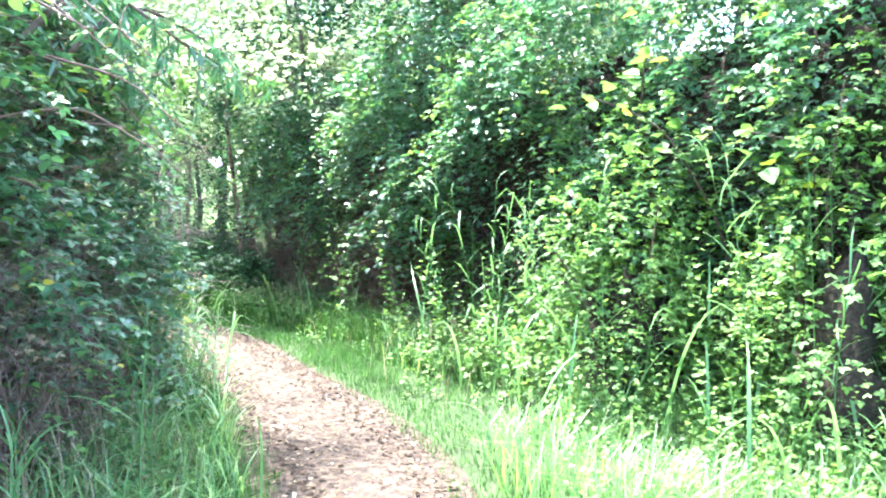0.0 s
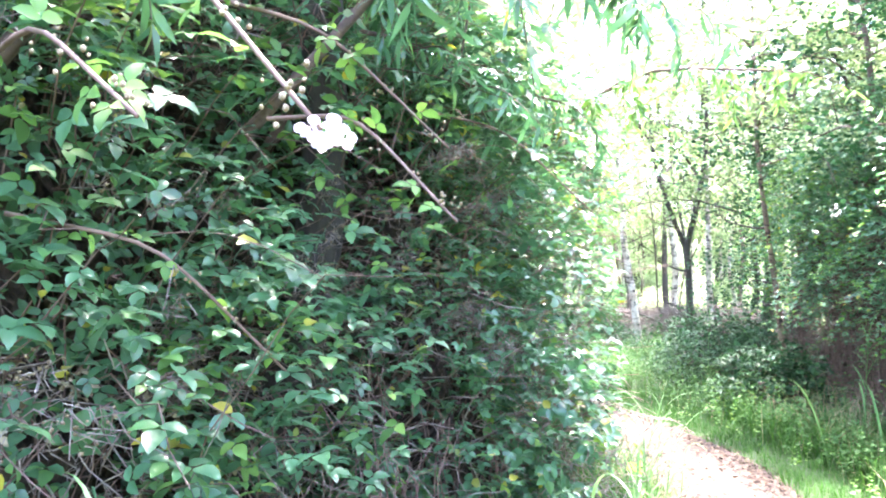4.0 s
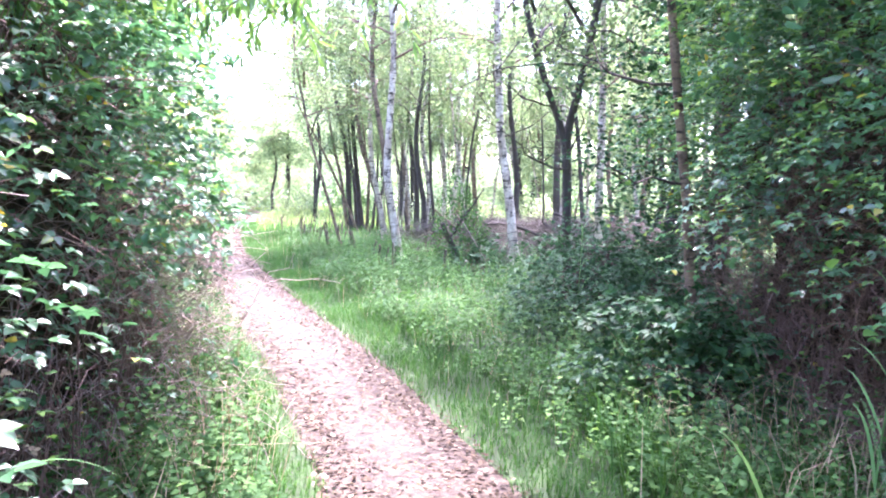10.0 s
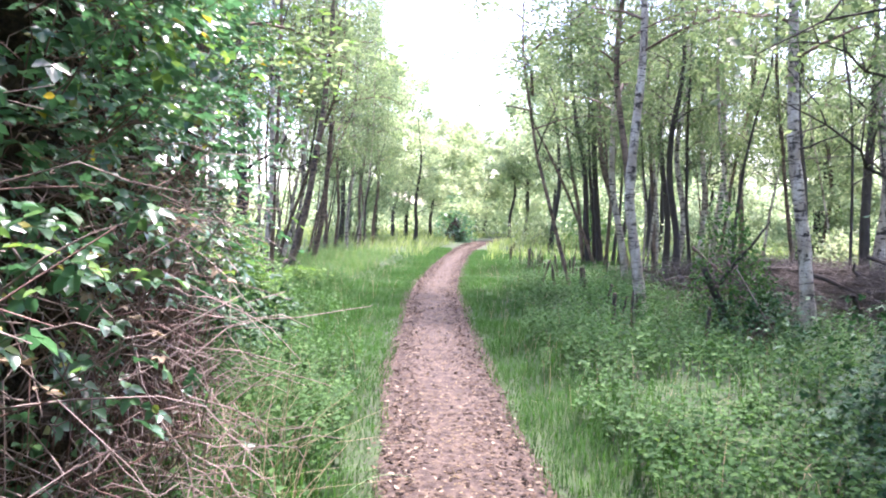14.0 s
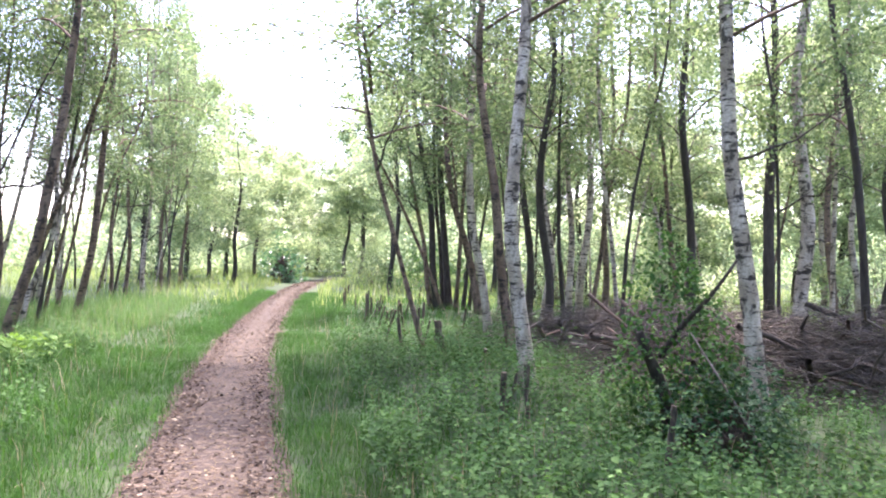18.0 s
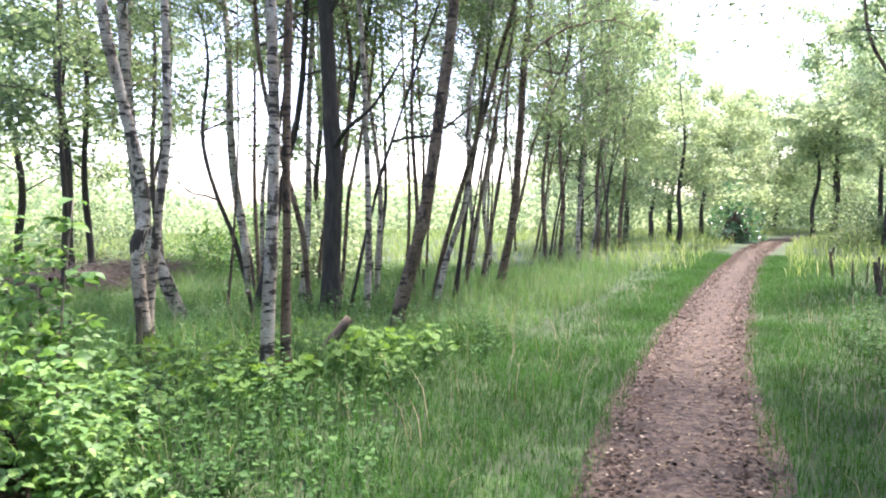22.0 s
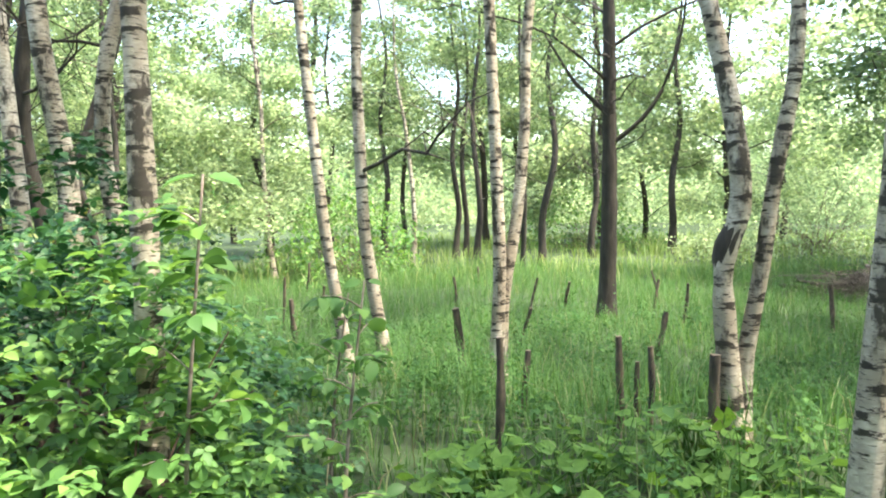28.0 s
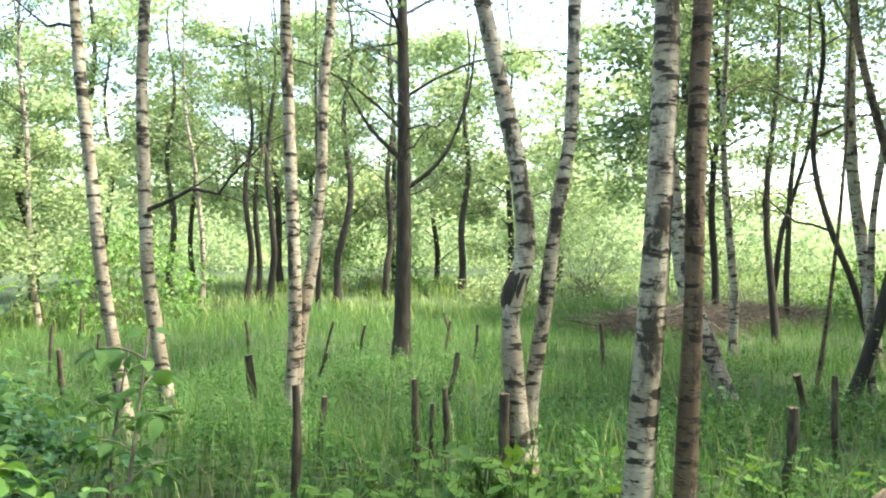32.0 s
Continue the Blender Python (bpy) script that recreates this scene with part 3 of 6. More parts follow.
    e = s + np.c_[step[k] * rng.normal(0, 0.4, (canes, 1)) - inward[k] * rng.uniform(-0.1, 0.2, (canes, 1)), rng.uniform(-0.1, 1.0, canes)]
    v, f = canes_from(s, np.maximum(e, [-99, -99, 0.02]), rng, 0.0035, 7, 0.2)
    m = canes * 2
    q, qo = hedge_surface(face, height, side, m, rng, bulge, float(seed))
    q -= qo * np.array([0.22, 0.22, 0.0])
    ends = q + rng.normal(0, 0.16, (m, 3)) + np.array([0, 0, 0.05]) + qo * 0.2
    v, f = joined((v, f), canes_from(q, np.maximum(ends, [-99, -99, 0.02]), rng, 0.003, 5, 0.12))
    part_mesh("cane_tangle", data_mesh("cane_tangle", v, f, CANE), root, "tangled bare reddish-brown canes", "stuff")
    if bare is not None:
        m = 4200
        q, qo = hedge_surface(face, 1.8, side, m * 3, rng, bulge, float(seed), 0.5)
        here = (q[:, 1] > bare - 0.3) & (q[:, 1] < 1.8)
        q, qo = q[here][:m], qo[here][:m]
        q = q - qo * np.array([0.02, 0.02, 0])
        ends = q + rng.normal(0, 0.2, (len(q), 3)) + qo * 0.14 + np.array([0, 0, -0.08])
        v, f = canes_from(q, np.maximum(ends, [-99, -99, 0.02]), rng, 0.0028, 6, 0.1)
        part_mesh("twig_tangle", data_mesh("twig_tangle", v, f, dry), root, "mass of leafless twigs at the hedge's foot", "stuff")
    if rounded:
        # withered fruit heads, yellowed leaves and bare arching twigs
        q, qo = hedge_surface(face, height, side, 2600, rng, bulge, float(seed), 0.12)
        ok = (q[:, 2] > 1.15) & (q[:, 2] < 2.7) & (q[:, 1] < -2.0) & (lumps(q, 1.3, 5.0) > -0.1)
        q, qo = q[ok][:300], qo[ok][:300]
        k = np.repeat(np.arange(len(q)), 9)
        stem = q[k] + qo[k] * rng.uniform(0.0, 0.1, (len(k), 1))
        bud = stem + rng.normal(0, 0.018, (len(k), 3)) + qo[k] * 0.02
        v, f = canes_from(np.concatenate([q - qo * 0.1, stem]), np.concatenate([q + qo * 0.12, bud]), rng, 0.0016, 3, 0.05)
        part_mesh("fruit_stem_tangle", data_mesh("fruit_stem_tangle", v, f, PALE_TWIG), root, "buff dry fruit stalks", "stuff")
        v, f = scattered(BUD, bud, unit(rng.normal(0, 1, (len(k), 3))), rng.normal(0, 1, (len(k), 3)), rng.uniform(0.007, 0.013, len(k)), rng)
        part_mesh("withered_fruit", data_mesh("withered_fruit", v, f, BERRY), root, "buff withered fruit heads", "stuff")
        q, qo = hedge_surface(face, 2.0, side, 900, rng, bulge, float(seed), 0.1)
        ok = (q[:, 2] > 0.5) & (q[:, 1] < -3.5) & (lumps(q, 2.1, 9.0) > 0.25)
        q, qo = q[ok][:70], qo[ok][:70]
        part_mesh("yellow_foliage", leaves_on(OVAL_TRIO, q + qo * 0.05, qo, rng.uniform(0.05, 0.085, len(q)), rng, YELLOW_LEAF, "yellow_foliage"), root, "a few yellowed bramble leaves", "stuff")
        q, qo = hedge_surface(face, height, side, 1500, rng, bulge, float(seed), 0.1)
        ok = (q[:, 2] > 0.9) & (q[:, 2] < 2.6) & (q[:, 1] > -6.8) & (q[:, 1] < -1.5)
        q, qo = q[ok][:420], qo[ok][:420]
        ends = q + qo * rng.uniform(0.15, 0.45, (len(q), 1)) + rng.normal(0, 0.16, (len(q), 3)) + np.array([0, 0, 0.02])
        v, f = canes_from(q - qo * 0.1, ends, rng, 0.0024, 6, 0.14)
        part_mesh("arching_tangle", data_mesh("arching_tangle", v, f, CANE), root, "bare brown twigs arching out of the hedge", "stuff")
    return root


def bush(name, label, category, center, radius, height, count, seed, mat=BRAMBLE, shape=TRIO, size=(0.05, 0.09), core=True, flat=1.0, kind=""):
    """A leafy mound with an uneven outline, stems and a dark dome for its shaded inside."""
    rng = np.random.default_rng(seed)
    root = thing(name, label, category, (center[0], center[1], 0), kind=kind)
    d = unit(rng.normal(0, 1, (count, 3)))
    d[:, 2] = np.abs(d[:, 2])
    r = 1 + 0.28 * lumps(d, 2.3, seed) + 0.16 * lumps(d, 5.5, seed + 1.0)
    r *= 1 - 0.35 * rng.random(count) ** 2
    p = d * r[:, None] * np.array([radius, radius * flat, height])
    p[:, 2] = np.maximum(p[:, 2], 0.04)
    if shape is TRIO or shape is OVAL_TRIO:
        half = count // 2
        k = rng.integers(0, count, count // 16)
        q, ahead, up, _ = spray_leaves(p[k], unit(d[k] + np.array([0, 0, 0.2])), rng, (0.12, 0.42), 8)
        q[:, 2] = np.maximum(q[:, 2], 0.04)
        v, f = scattered(shape, q, ahead, up, rng.uniform(*size, len(q)), rng)
        part_mesh("spray_foliage", data_mesh("spray_foliage", v, f, mat), root, "leaves on outward-arching canes", "stuff")
        part_mesh("foliage", leaves_on(shape, p[:half], unit(d[:half] + np.array([0, 0, 0.3])), rng.uniform(*size, half), rng, mat, "foliage"), root, kind="stuff")
    else:
        part_mesh("foliage", leaves_on(shape, p, unit(d + np.array([0, 0, 0.3])), rng.uniform(*size, count), rng, mat, "foliage"), root, kind="stuff")
    m = max(10, int(26 * radius))
    k = rng.integers(0, count, m)
    s = np.c_[rng.normal(0, 0.12 * radius, (m, 2)), np.zeros(m)]
    v, f = canes_from(s, p[k], rng, 0.006 if height < 2 else 0.012, 6, 0.1)
    part_mesh("stem_tangle", data_mesh("stem_tangle", v, f, TWIG), root, "thin brown stems", "stuff")
    # dark dome put in for the shade between the leaves
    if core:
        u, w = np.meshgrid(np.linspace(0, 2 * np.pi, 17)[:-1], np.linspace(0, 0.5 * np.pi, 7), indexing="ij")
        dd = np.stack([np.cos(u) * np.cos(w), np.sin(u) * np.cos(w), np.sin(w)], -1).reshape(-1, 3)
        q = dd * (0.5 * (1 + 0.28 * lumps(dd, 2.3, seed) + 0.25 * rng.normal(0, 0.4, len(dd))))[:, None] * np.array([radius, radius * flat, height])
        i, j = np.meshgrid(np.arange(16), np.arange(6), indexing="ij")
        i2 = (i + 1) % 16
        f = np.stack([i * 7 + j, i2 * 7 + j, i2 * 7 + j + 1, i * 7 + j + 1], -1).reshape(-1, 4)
        part_mesh("thicket", data_mesh("thicket", q, f, CORE), root, "dark dome behind the leaves for the shaded inside")
    return root


LEFT_FACE = [(-7.0, -8.4), (-5.3, -7.25), (-3.65, -6.4), (-2.45, -5.1), (-1.65, -3.4), (-1.2, -1.6), (-1.1, 0.5), (-1.35, 2.4), (-2.1, 4.3)]
RIGHT_FACE = [(-1.4, -12.2), (-0.2, -10.2), (0.2, -8.4), (0.6, -6.6), (1.15, -4.9), (1.6, -3.3), (1.85, -1.6), (2.15, -0.3), (2.7, 0.7)]
hedge("bramble_hedge", "tall dark bramble hedge with blossom arching beside the path", LEFT_FACE, ((-7.0, -5.0, 3.0), (3.9, 3.3, 3.0)), -1, 30000, 2200, 11, bare=-6.2, stray=0.1, fresh=0.014, rounded=True)
hedge("bramble_hedge", "tall dense bramble hedge with a hollow brown foot", RIGHT_FACE, ((-8.5, -6.5, -4.5, -2.0), (3.8, 3.6, 3.4, 3.2)), 1, 36000, 2000, 12, 0.55, bare=-4.8, dry=CANE, stray=0.3, heart=0.8, fresh=0.045)
bush("bramble_bush", "light-green bramble spilling out of the hedge", "bush", (-0.1, -7.5), 0.75, 2.1, 4200, 32, FRESH, size=(0.034, 0.062))
bush("bramble_bush", "light-green bramble at the hedge's foot among reeds", "bush", (-0.35, -8.9), 0.7, 1.9, 3800, 34, FRESH, size=(0.034, 0.062))
bush("bramble_bush", "tall bramble mound above the path's bend", "bush", (-2.9, -4.6), 0.8, 3.3, 6500, 33, size=(0.04, 0.075))
bush("bramble_bush", "low bush beside the hedge, leaves darkened for shade", "bush", (2.9, 1.6), 0.95, 1.15, 6000, 21, SHADED_LEAF, size=(0.035, 0.065))
bush("bramble_bush", "small leafy bush at the hedge's end", "bush", (1.95, -0.35), 0.55, 0.85, 2200, 26, SHADED_LEAF)
bush("bramble_bush", "low bush at the wood's edge, leaves darkened for shade", "bush", (3.4, 3.6), 1.25, 1.05, 7000, 22, SHADED_LEAF, size=(0.035, 0.065))
bush("bramble_bush", "pale sunlit bramble mound under the birches", "bush", (-4.9, 6.4), 1.25, 1.5, 5000, 23, LUSH)
bush("bramble_bush", "dark-green leafy bramble spreading behind the verge", "bush", (-3.75, 7.25), 0.9, 1.25, 4400, 24, SHADED_LEAF, OVAL_TRIO, (0.042, 0.075))
bush("oval_leaved_shrub", "light-green bramble thicket with oval leaves beside the path", "shrub", (-3.08, 7.74), 0.55, 1.2, 3800, 27, FRESH, OVAL_TRIO, (0.042, 0.072))
bush("bramble_bush", "tall leafy bramble under the birches", "bush", (-4.45, 7.2), 0.8, 1.3, 3200, 31, LUSH, OVAL_TRIO, (0.042, 0.075))
bush("bramble_bush", "bramble bush where the hedge ends, leaves darkened for shade", "bush", (-2.75, 4.95), 0.9, 1.25, 4200, 28, SHADED_LEAF)
bush("bramble_bush", "low bramble tangle in the grass", "bush", (-3.3, 6.0), 0.75, 0.7, 2600, 29, SHADED_LEAF)
bush("elder_shrub", "young leafy shrub grown up round a dead stump", "shrub", (3.16, 8.0), 0.55, 1.6, 2600, 25, HERB, LEAF, (0.035, 0.06), False, 0.75)
bush("bramble_bush", "low dark bramble at the foot of a dead stump", "bush", (3.35, 7.6), 0.6, 0.75, 2200, 30, SHADED_LEAF, size=(0.03, 0.055))

# ---------------------------------------------------------------- trees
def crown_meshes(seed, tall, spread, mat, leaf, size, count, limbs, droop, bark):
    """Limbs and leaves about an upright axis that starts at the origin."""
    rng = np.random.default_rng(seed)
    sets, tips = [], []
    for b in range(limbs):
        z0 = tall * (0.02 + 0.9 * (b / limbs) ** 0.9)
        a = b * 2.4 + rng.uniform(-0.4, 0.4)
        reach = spread * (1.0 - 0.55 * z0 / tall) * rng.uniform(0.7, 1.15)
        t = np.linspace(0, 1, 7)[:, None]
        d = np.array([math.cos(a), math.sin(a), 0.0])
        line = np.array([0, 0, z0]) + d * reach * t + np.array([0, 0, 1]) * reach * (1.0 * t - (0.55 + droop) * t ** 2) + rng.normal(0, 0.03, (7, 3)) * t
        sets.append(tube(line, np.linspace(0.015, 0.003, 7) * (1.3 - 0.7 * z0 / tall), 4, False))
        for k in range(4):
            s = line[2 + k]
            e = s + rng.normal(0, 0.30, 3) * reach * 0.6 + np.array([0, 0, 0.1 - 0.3 * droop])
            m = np.stack([s, (s + e) / 2 + rng.normal(0, 0.04, 3), e])
            sets.append(tube(m, [0.008, 0.005, 0.002], 3, False))
            tips.append(np.concatenate([smooth_line(m, 8), line[3:]]))
        tips.append(line[3:])
    tips = np.concatenate(tips)
    heavy = rng.exponential(1.0, len(tips)) ** 1.6
    base = tips[rng.choice(len(tips), count, p=heavy / heavy.sum())]
    p = base + rng.normal(0, 0.15, (count, 3)) * np.array([1, 1, 0.9]) - np.array([0, 0, 1]) * rng.exponential(0.10 + 0.2 * droop, count)[:, None]
    a = unit(rng.normal(0, 1, (count, 3)) + np.array([0, 0, -0.8]))
    v, f = scattered(leaf, p, a, unit(rng.normal(0, 1, (count, 3)) + np.array([0, 0, 0.6])), rng.uniform(*size, count), rng)
    limbs_out = [data_mesh("branch", *joined(*sets[5 * b:5 * b + 5]), bark) for b in range(limbs)]
    return limbs_out, data_mesh("crown", v, f, mat)


BIRCH_CROWNS = [crown_meshes(40 + k, 6.0, 1.5, BIRCH_LEAF, SMALL_LEAF, (0.028, 0.06), 7600, 16, 0.35, TWIG) for k in range(5)]
ALDER_CROWNS = [crown_meshes(50 + k, 5.5, 1.9, BIRCH_LEAF, SMALL_LEAF, (0.035, 0.075), 5600, 16, 0.15, DARK_BARK) for k in range(4)]
WILLOW_CROWNS = [crown_meshes(60 + k, 5.0, 2.4, PALE_SUNLIT_LEAF, SMALL_LEAF, (0.036, 0.08), 15000, 16, 0.25, DARK_BARK) for k in range(3)]
FAR_CROWNS = [crown_meshes(70 + k, 5.5, 2.2, PALE_SUNLIT_LEAF, SMALL_LEAF, (0.05, 0.11), 13000, 14, 0.2, DARK_BARK) for k in range(3)]
FIELD_CROWNS = [crown_meshes(100 + k, 5.0, 2.4, PALE_SUNLIT_LEAF, SMALL_LEAF, (0.05, 0.11), 13000, 14, 0.25, DARK_BARK) for k in range(3)]
SHADE_CROWNS = [crown_meshes(110 + k, 5.5, 1.9, BIRCH_LEAF, SMALL_LEAF, (0.045, 0.10), 6500, 16, 0.2, DARK_BARK) for k in range(2)]
POLE_CROWNS = [crown_meshes(80 + k, 5.0, 1.1, BIRCH_LEAF, SMALL_LEAF, (0.035, 0.075), 3200, 7, 0.3, TWIG) for k in range(4)]
ELDER_CROWNS = [crown_meshes(90 + k, 5.0, 1.5, SHADED_LEAF, LEAF, (0.035, 0.075), 5600, 14, 0.3, TWIG) for k in range(2)]
tree_count = [0]


def dead_branch_mesh(seed):
    rng = np.random.default_rng(seed)
    q = np.linspace(0, 1, 7)[:, None]
    ln = np.array([1.0, 0, 0]) * q + rng.normal(0, 0.05, (7, 3)) * q
    ln[:, 2] += (0.3 * q ** 2)[:, 0]
    sets = [tube(ln, np.linspace(0.014, 0.003, 7), 5, False)]
    for k in (2, 3, 3, 4, 5, 5):
        sets.append(tube([ln[k], ln[k] + rng.normal(0, 0.13, 3) + np.array([0.08, 0, 0.05]), ln[k] + rng.normal(0, 0.25, 3) + np.array([0.2, 0, 0.12])], [0.006, 0.004, 0.0015], 3, False))
    return data_mesh("dead_branch", *joined(*sets), DARK_BARK)


DEAD_BRANCHES = [dead_branch_mesh(300 + k) for k in range(4)]


def tree(points, radius, bark, crowns, name, label, category, top=7.0, group="", dead=0, crown_scale=1.0, crown_from=2.3, forks=()):
    """A tree whose trunk follows the given points from the ground and then rises straight."""
    k = tree_count[0] = tree_count[0] + 1
    rng = np.random.default_rng(900 + k)
    pts = np.array(points, float)
    base = pts[0].copy()
    pts = pts - base
    base[2] = float(ground_height([base[:2]])[0]) - 0.03
    root = thing(name, label, category, base, group)
    lean = unit(pts[-1] - pts[-2]) if len(pts) > 1 else np.array([0, 0, 1.0])
    last, line = pts[-1], [tuple(p) for p in pts]
    z = last[2]
    start = max(z, 2.4)
    if z < 2.4:
        line.append(tuple(last + lean / max(lean[2], 0.5) * (2.4 - z)))
    fork = np.array(line[-1])
    line += [tuple(fork + np.array([lean[0] * 0.25, lean[1] * 0.25, 0.6])), tuple(fork + np.array([lean[0] * 0.3, lean[1] * 0.3, max(1.6, top - start)]))]
    rings = 100 if len(pts) > 6 else 64
    sm = smooth_line(line, rings)
    t = np.linspace(0, 1, rings)
    if len(pts) < 4:
        for c in (0, 1):
            sm[:, c] += 0.09 * np.sin(t * rng.uniform(9, 16) + rng.uniform(0, 6.3)) * np.clip(t * 6, 0, 1)
    rad = radius * (1 - 0.82 * t ** 1.1) * (1 + 0.04 * rng.normal(size=rings)) + radius * 0.45 * np.exp(-t * 45)
    v, f = tube(sm, rad, 10)
    stem = part_mesh("trunk", data_mesh("trunk", v, f, bark), root)
    limbs, cr = crowns[k % len(crowns)]
    low = sm[int(np.argmin(np.abs(sm[:, 2] - crown_from)))]
    axis = Vector(sm[-1] - low)
    at = Matrix.LocRotScale(Vector(low), (axis.to_track_quat("Z", "Y").to_matrix() @ Euler((0, 0, rng.uniform(0, 6.3))).to_matrix()).to_quaternion(), Vector((crown_scale,) * 2 + (axis.length / 5.8,)))
    for me in (*limbs, cr):
        o = part_mesh("crown" if me is cr else "branch", me, stem, kind="stuff" if me is cr else "")
        o.matrix_basis = at
    for bends in forks:
        fv, ff = tube(smooth_line(bends, 14), np.linspace(0.3 * radius, 0.08 * radius, 14), 7)
        part_mesh("limb", data_mesh("limb", fv, ff, bark), stem)
    if dead:
        for _ in range(dead):
            i = int(rings * rng.uniform(0.2, 0.73))
            o = part_mesh("dead_branch", DEAD_BRANCHES[int(rng.integers(0, 4))], stem)
            o.matrix_basis = Matrix.LocRotScale(Vector(sm[i]), Euler((0, rng.uniform(-0.35, 0.15), rng.uniform(0, 6.3))), Vector((rng.uniform(0.5, 1.5),) * 3))
    return root


def bare_below(points, low):
    """The row between the path and the glade is leafless low down."""
    x, y = points[0][:2]
    return max(low, 3.7) if -9.5 < x < -3.2 and 11.5 < y < 19 else low


def birch(points, radius, top=8.0, bark=None, label="", scale=0.85, low=3.0):
    bark, low = bark or BIRCH, bare_below(points, low)
    return tree(points, radius, bark, BIRCH_CROWNS, "birch_tree", label or ("silver birch with pale banded bark and airy crown" if bark is BIRCH else "young brown-barked birch with airy crown"), "tree", top, "birches in the wood", 2, scale, low)


def alder(points, radius, top=8.0, dead=5, label="dark-barked slender tree with green crown", scale=0.85, low=3.0, forks=()):
    return tree(points, radius, DARK_BARK, ALDER_CROWNS, "alder_tree", label, "tree", top, "dark trees in the wood", dead, scale, bare_below(points, low), forks)


# beside the path, left
birch([(-3.216, 9.842, 0.0), (-3.198, 9.868, 0.574), (-3.172, 9.894, 1.044), (-3.155, 9.929, 1.74), (-3.164, 9.929, 2.958)], 0.045, 9.5, None, "", 0.7, 4.2)
birch([(-3.155, 9.981, 0.0), (-3.155, 9.998, 0.496), (-3.138, 10.016, 1.018), (-3.138, 10.016, 1.453), (-3.111, 10.051, 2.436), (-3.094, 10.068, 3.097)], 0.034, 9.5, BROWN_BIRCH, "", 0.7, 4.2)
alder([(-4.64, 12.97, 0.0), (-4.56, 13.01, 1.605), (-4.61, 12.99, 3.268), (-4.63, 12.98, 4.37)], 0.108, 10, 9, "stout dark-barked tree with bare side branches", forks=([(0.0, 0.0, 3.3), (0.3, 0.02, 3.75), (0.62, 0.04, 4.15), (0.95, 0.05, 5.3)], [(0.05, 0.03, 1.9), (0.35, -0.15, 2.15), (0.75, -0.3, 2.3), (1.2, -0.5, 2.75)]))
birch([(-3.47, 12.21, 0), (-3.43, 12.22, 0.2), (-3.15, 12.34, 1.28), (-2.91, 12.45, 2.96), (-2.79, 12.5, 4.27)], 0.066, 10, BROWN_BIRCH, "leaning brown-barked birch beside the grassy verge", 1.2)
birch([(-4.43, 15.54, 0), (-4.09, 15.67, 1.73), (-3.76, 15.80, 3.53)], 0.048, scale=1.2)
birch([(-4.10, 17.35, 0), (-3.67, 17.48, 2.79), (-3.60, 17.50, 5.86)], 0.070, 11, BROWN_BIRCH, "", 1.35)
birch([(-4.87, 24.59, 0), (-4.68, 24.63, 5.04)], 0.059, 11, BROWN_BIRCH, "", 1.5)
birch([(-4.72, 26.16, 0), (-4.52, 26.20, 5.31)], 0.064, 11, None, "", 1.5)
birch([(-4.50, 27.73, 0), (-4.29, 27.77, 5.57)], 0.067, 11, BROWN_BIRCH, "", 1.5)
birch([(-4.35, 30.80, 0), (-4.11, 30.84, 6.09)], 0.074, 9, BROWN_BIRCH)
birch([(-5.00, 23.53, 0), (-4.83, 23.57, 4.86)], 0.056, 8, BROWN_BIRCH)
birch([(-5.18, 19.84, 0), (-5.04, 19.88, 4.24)], 0.047, 8, scale=1.2)
birch([(-4.89, 15.68, 0), (-4.78, 15.73, 3.53)], 0.036, 8, BROWN_BIRCH)
birch([(-6.00, 21.14, 0), (-5.85, 21.20, 4.47)], 0.051, 8)
tree([(-2.79, 34.01, 0), (-2.66, 34.03, 2.29)], 0.101, DARK_BARK, FAR_CROWNS, "round_tree", "spreading small tree at the path's far bend", "tree", 6.0, "trees beyond the birches", 0, 1.35, 1.3)
birch([(-5.22, 13.50, 0), (-5.28, 13.46, 1.05), (-5.50, 13.29, 2.14), (-5.62, 13.19, 2.83)], 0.038, 8, BROWN_BIRCH)
birch([(-5.55, 14.74, 0), (-5.50, 14.77, 1.48), (-5.47, 14.79, 2.97)], 0.044, 8, BROWN_BIRCH)
birch([(-5.69, 16.07, 0), (-5.64, 16.10, 1.81), (-5.68, 16.07, 3.13)], 0.045, 8)
alder([(-7.81, 15.78, 0), (-8.15, 15.48, 1.48), (-8.30, 15.35, 2.67)], 0.044, 7)
birch([(-8.92, 17.45, 0), (-8.94, 17.44, 1.93), (-8.93, 17.45, 2.85)], 0.044, 8, BROWN_BIRCH)
alder([(-6.4, 13.9, 0), (-6.0, 14.1, 1.73), (-5.75, 14.2, 2.6)], 0.056, 9)
birch([(-6.1, 14.6, 0), (-6.0, 14.7, 1.71), (-5.9, 14.75, 3.8)], 0.052, 9)
# crown enlarged to shade the hedge's end
birch([(-2.20, 3.58, 0), (-2.13, 3.62, 0.91), (-2.05, 3.67, 1.54), (-1.98, 3.72, 2.25)], 0.064, 7, BROWN_BIRCH, "ivy-shaded brown trunk leaning out of the hedge", 1.6, 2.5)
# in the glade
birch([(-3.33, 7.83, 0), (-3.335, 7.815, 1.0), (-3.33, 7.80, 1.9), (-3.34, 7.80, 2.75)], 0.044, 9, None, "slim birch growing up through a bramble bush", 0.7, 4.0)
birch([(-6.90, 6.26, 0), (-6.90, 6.25, 2.47), (-6.92, 6.30, 3.11)], 0.071, 9, low=3.7)
birch([(-6.20, 6.16, 0), (-6.17, 6.11, 2.35), (-6.19, 6.14, 2.91)], 0.081, 9, low=3.7)
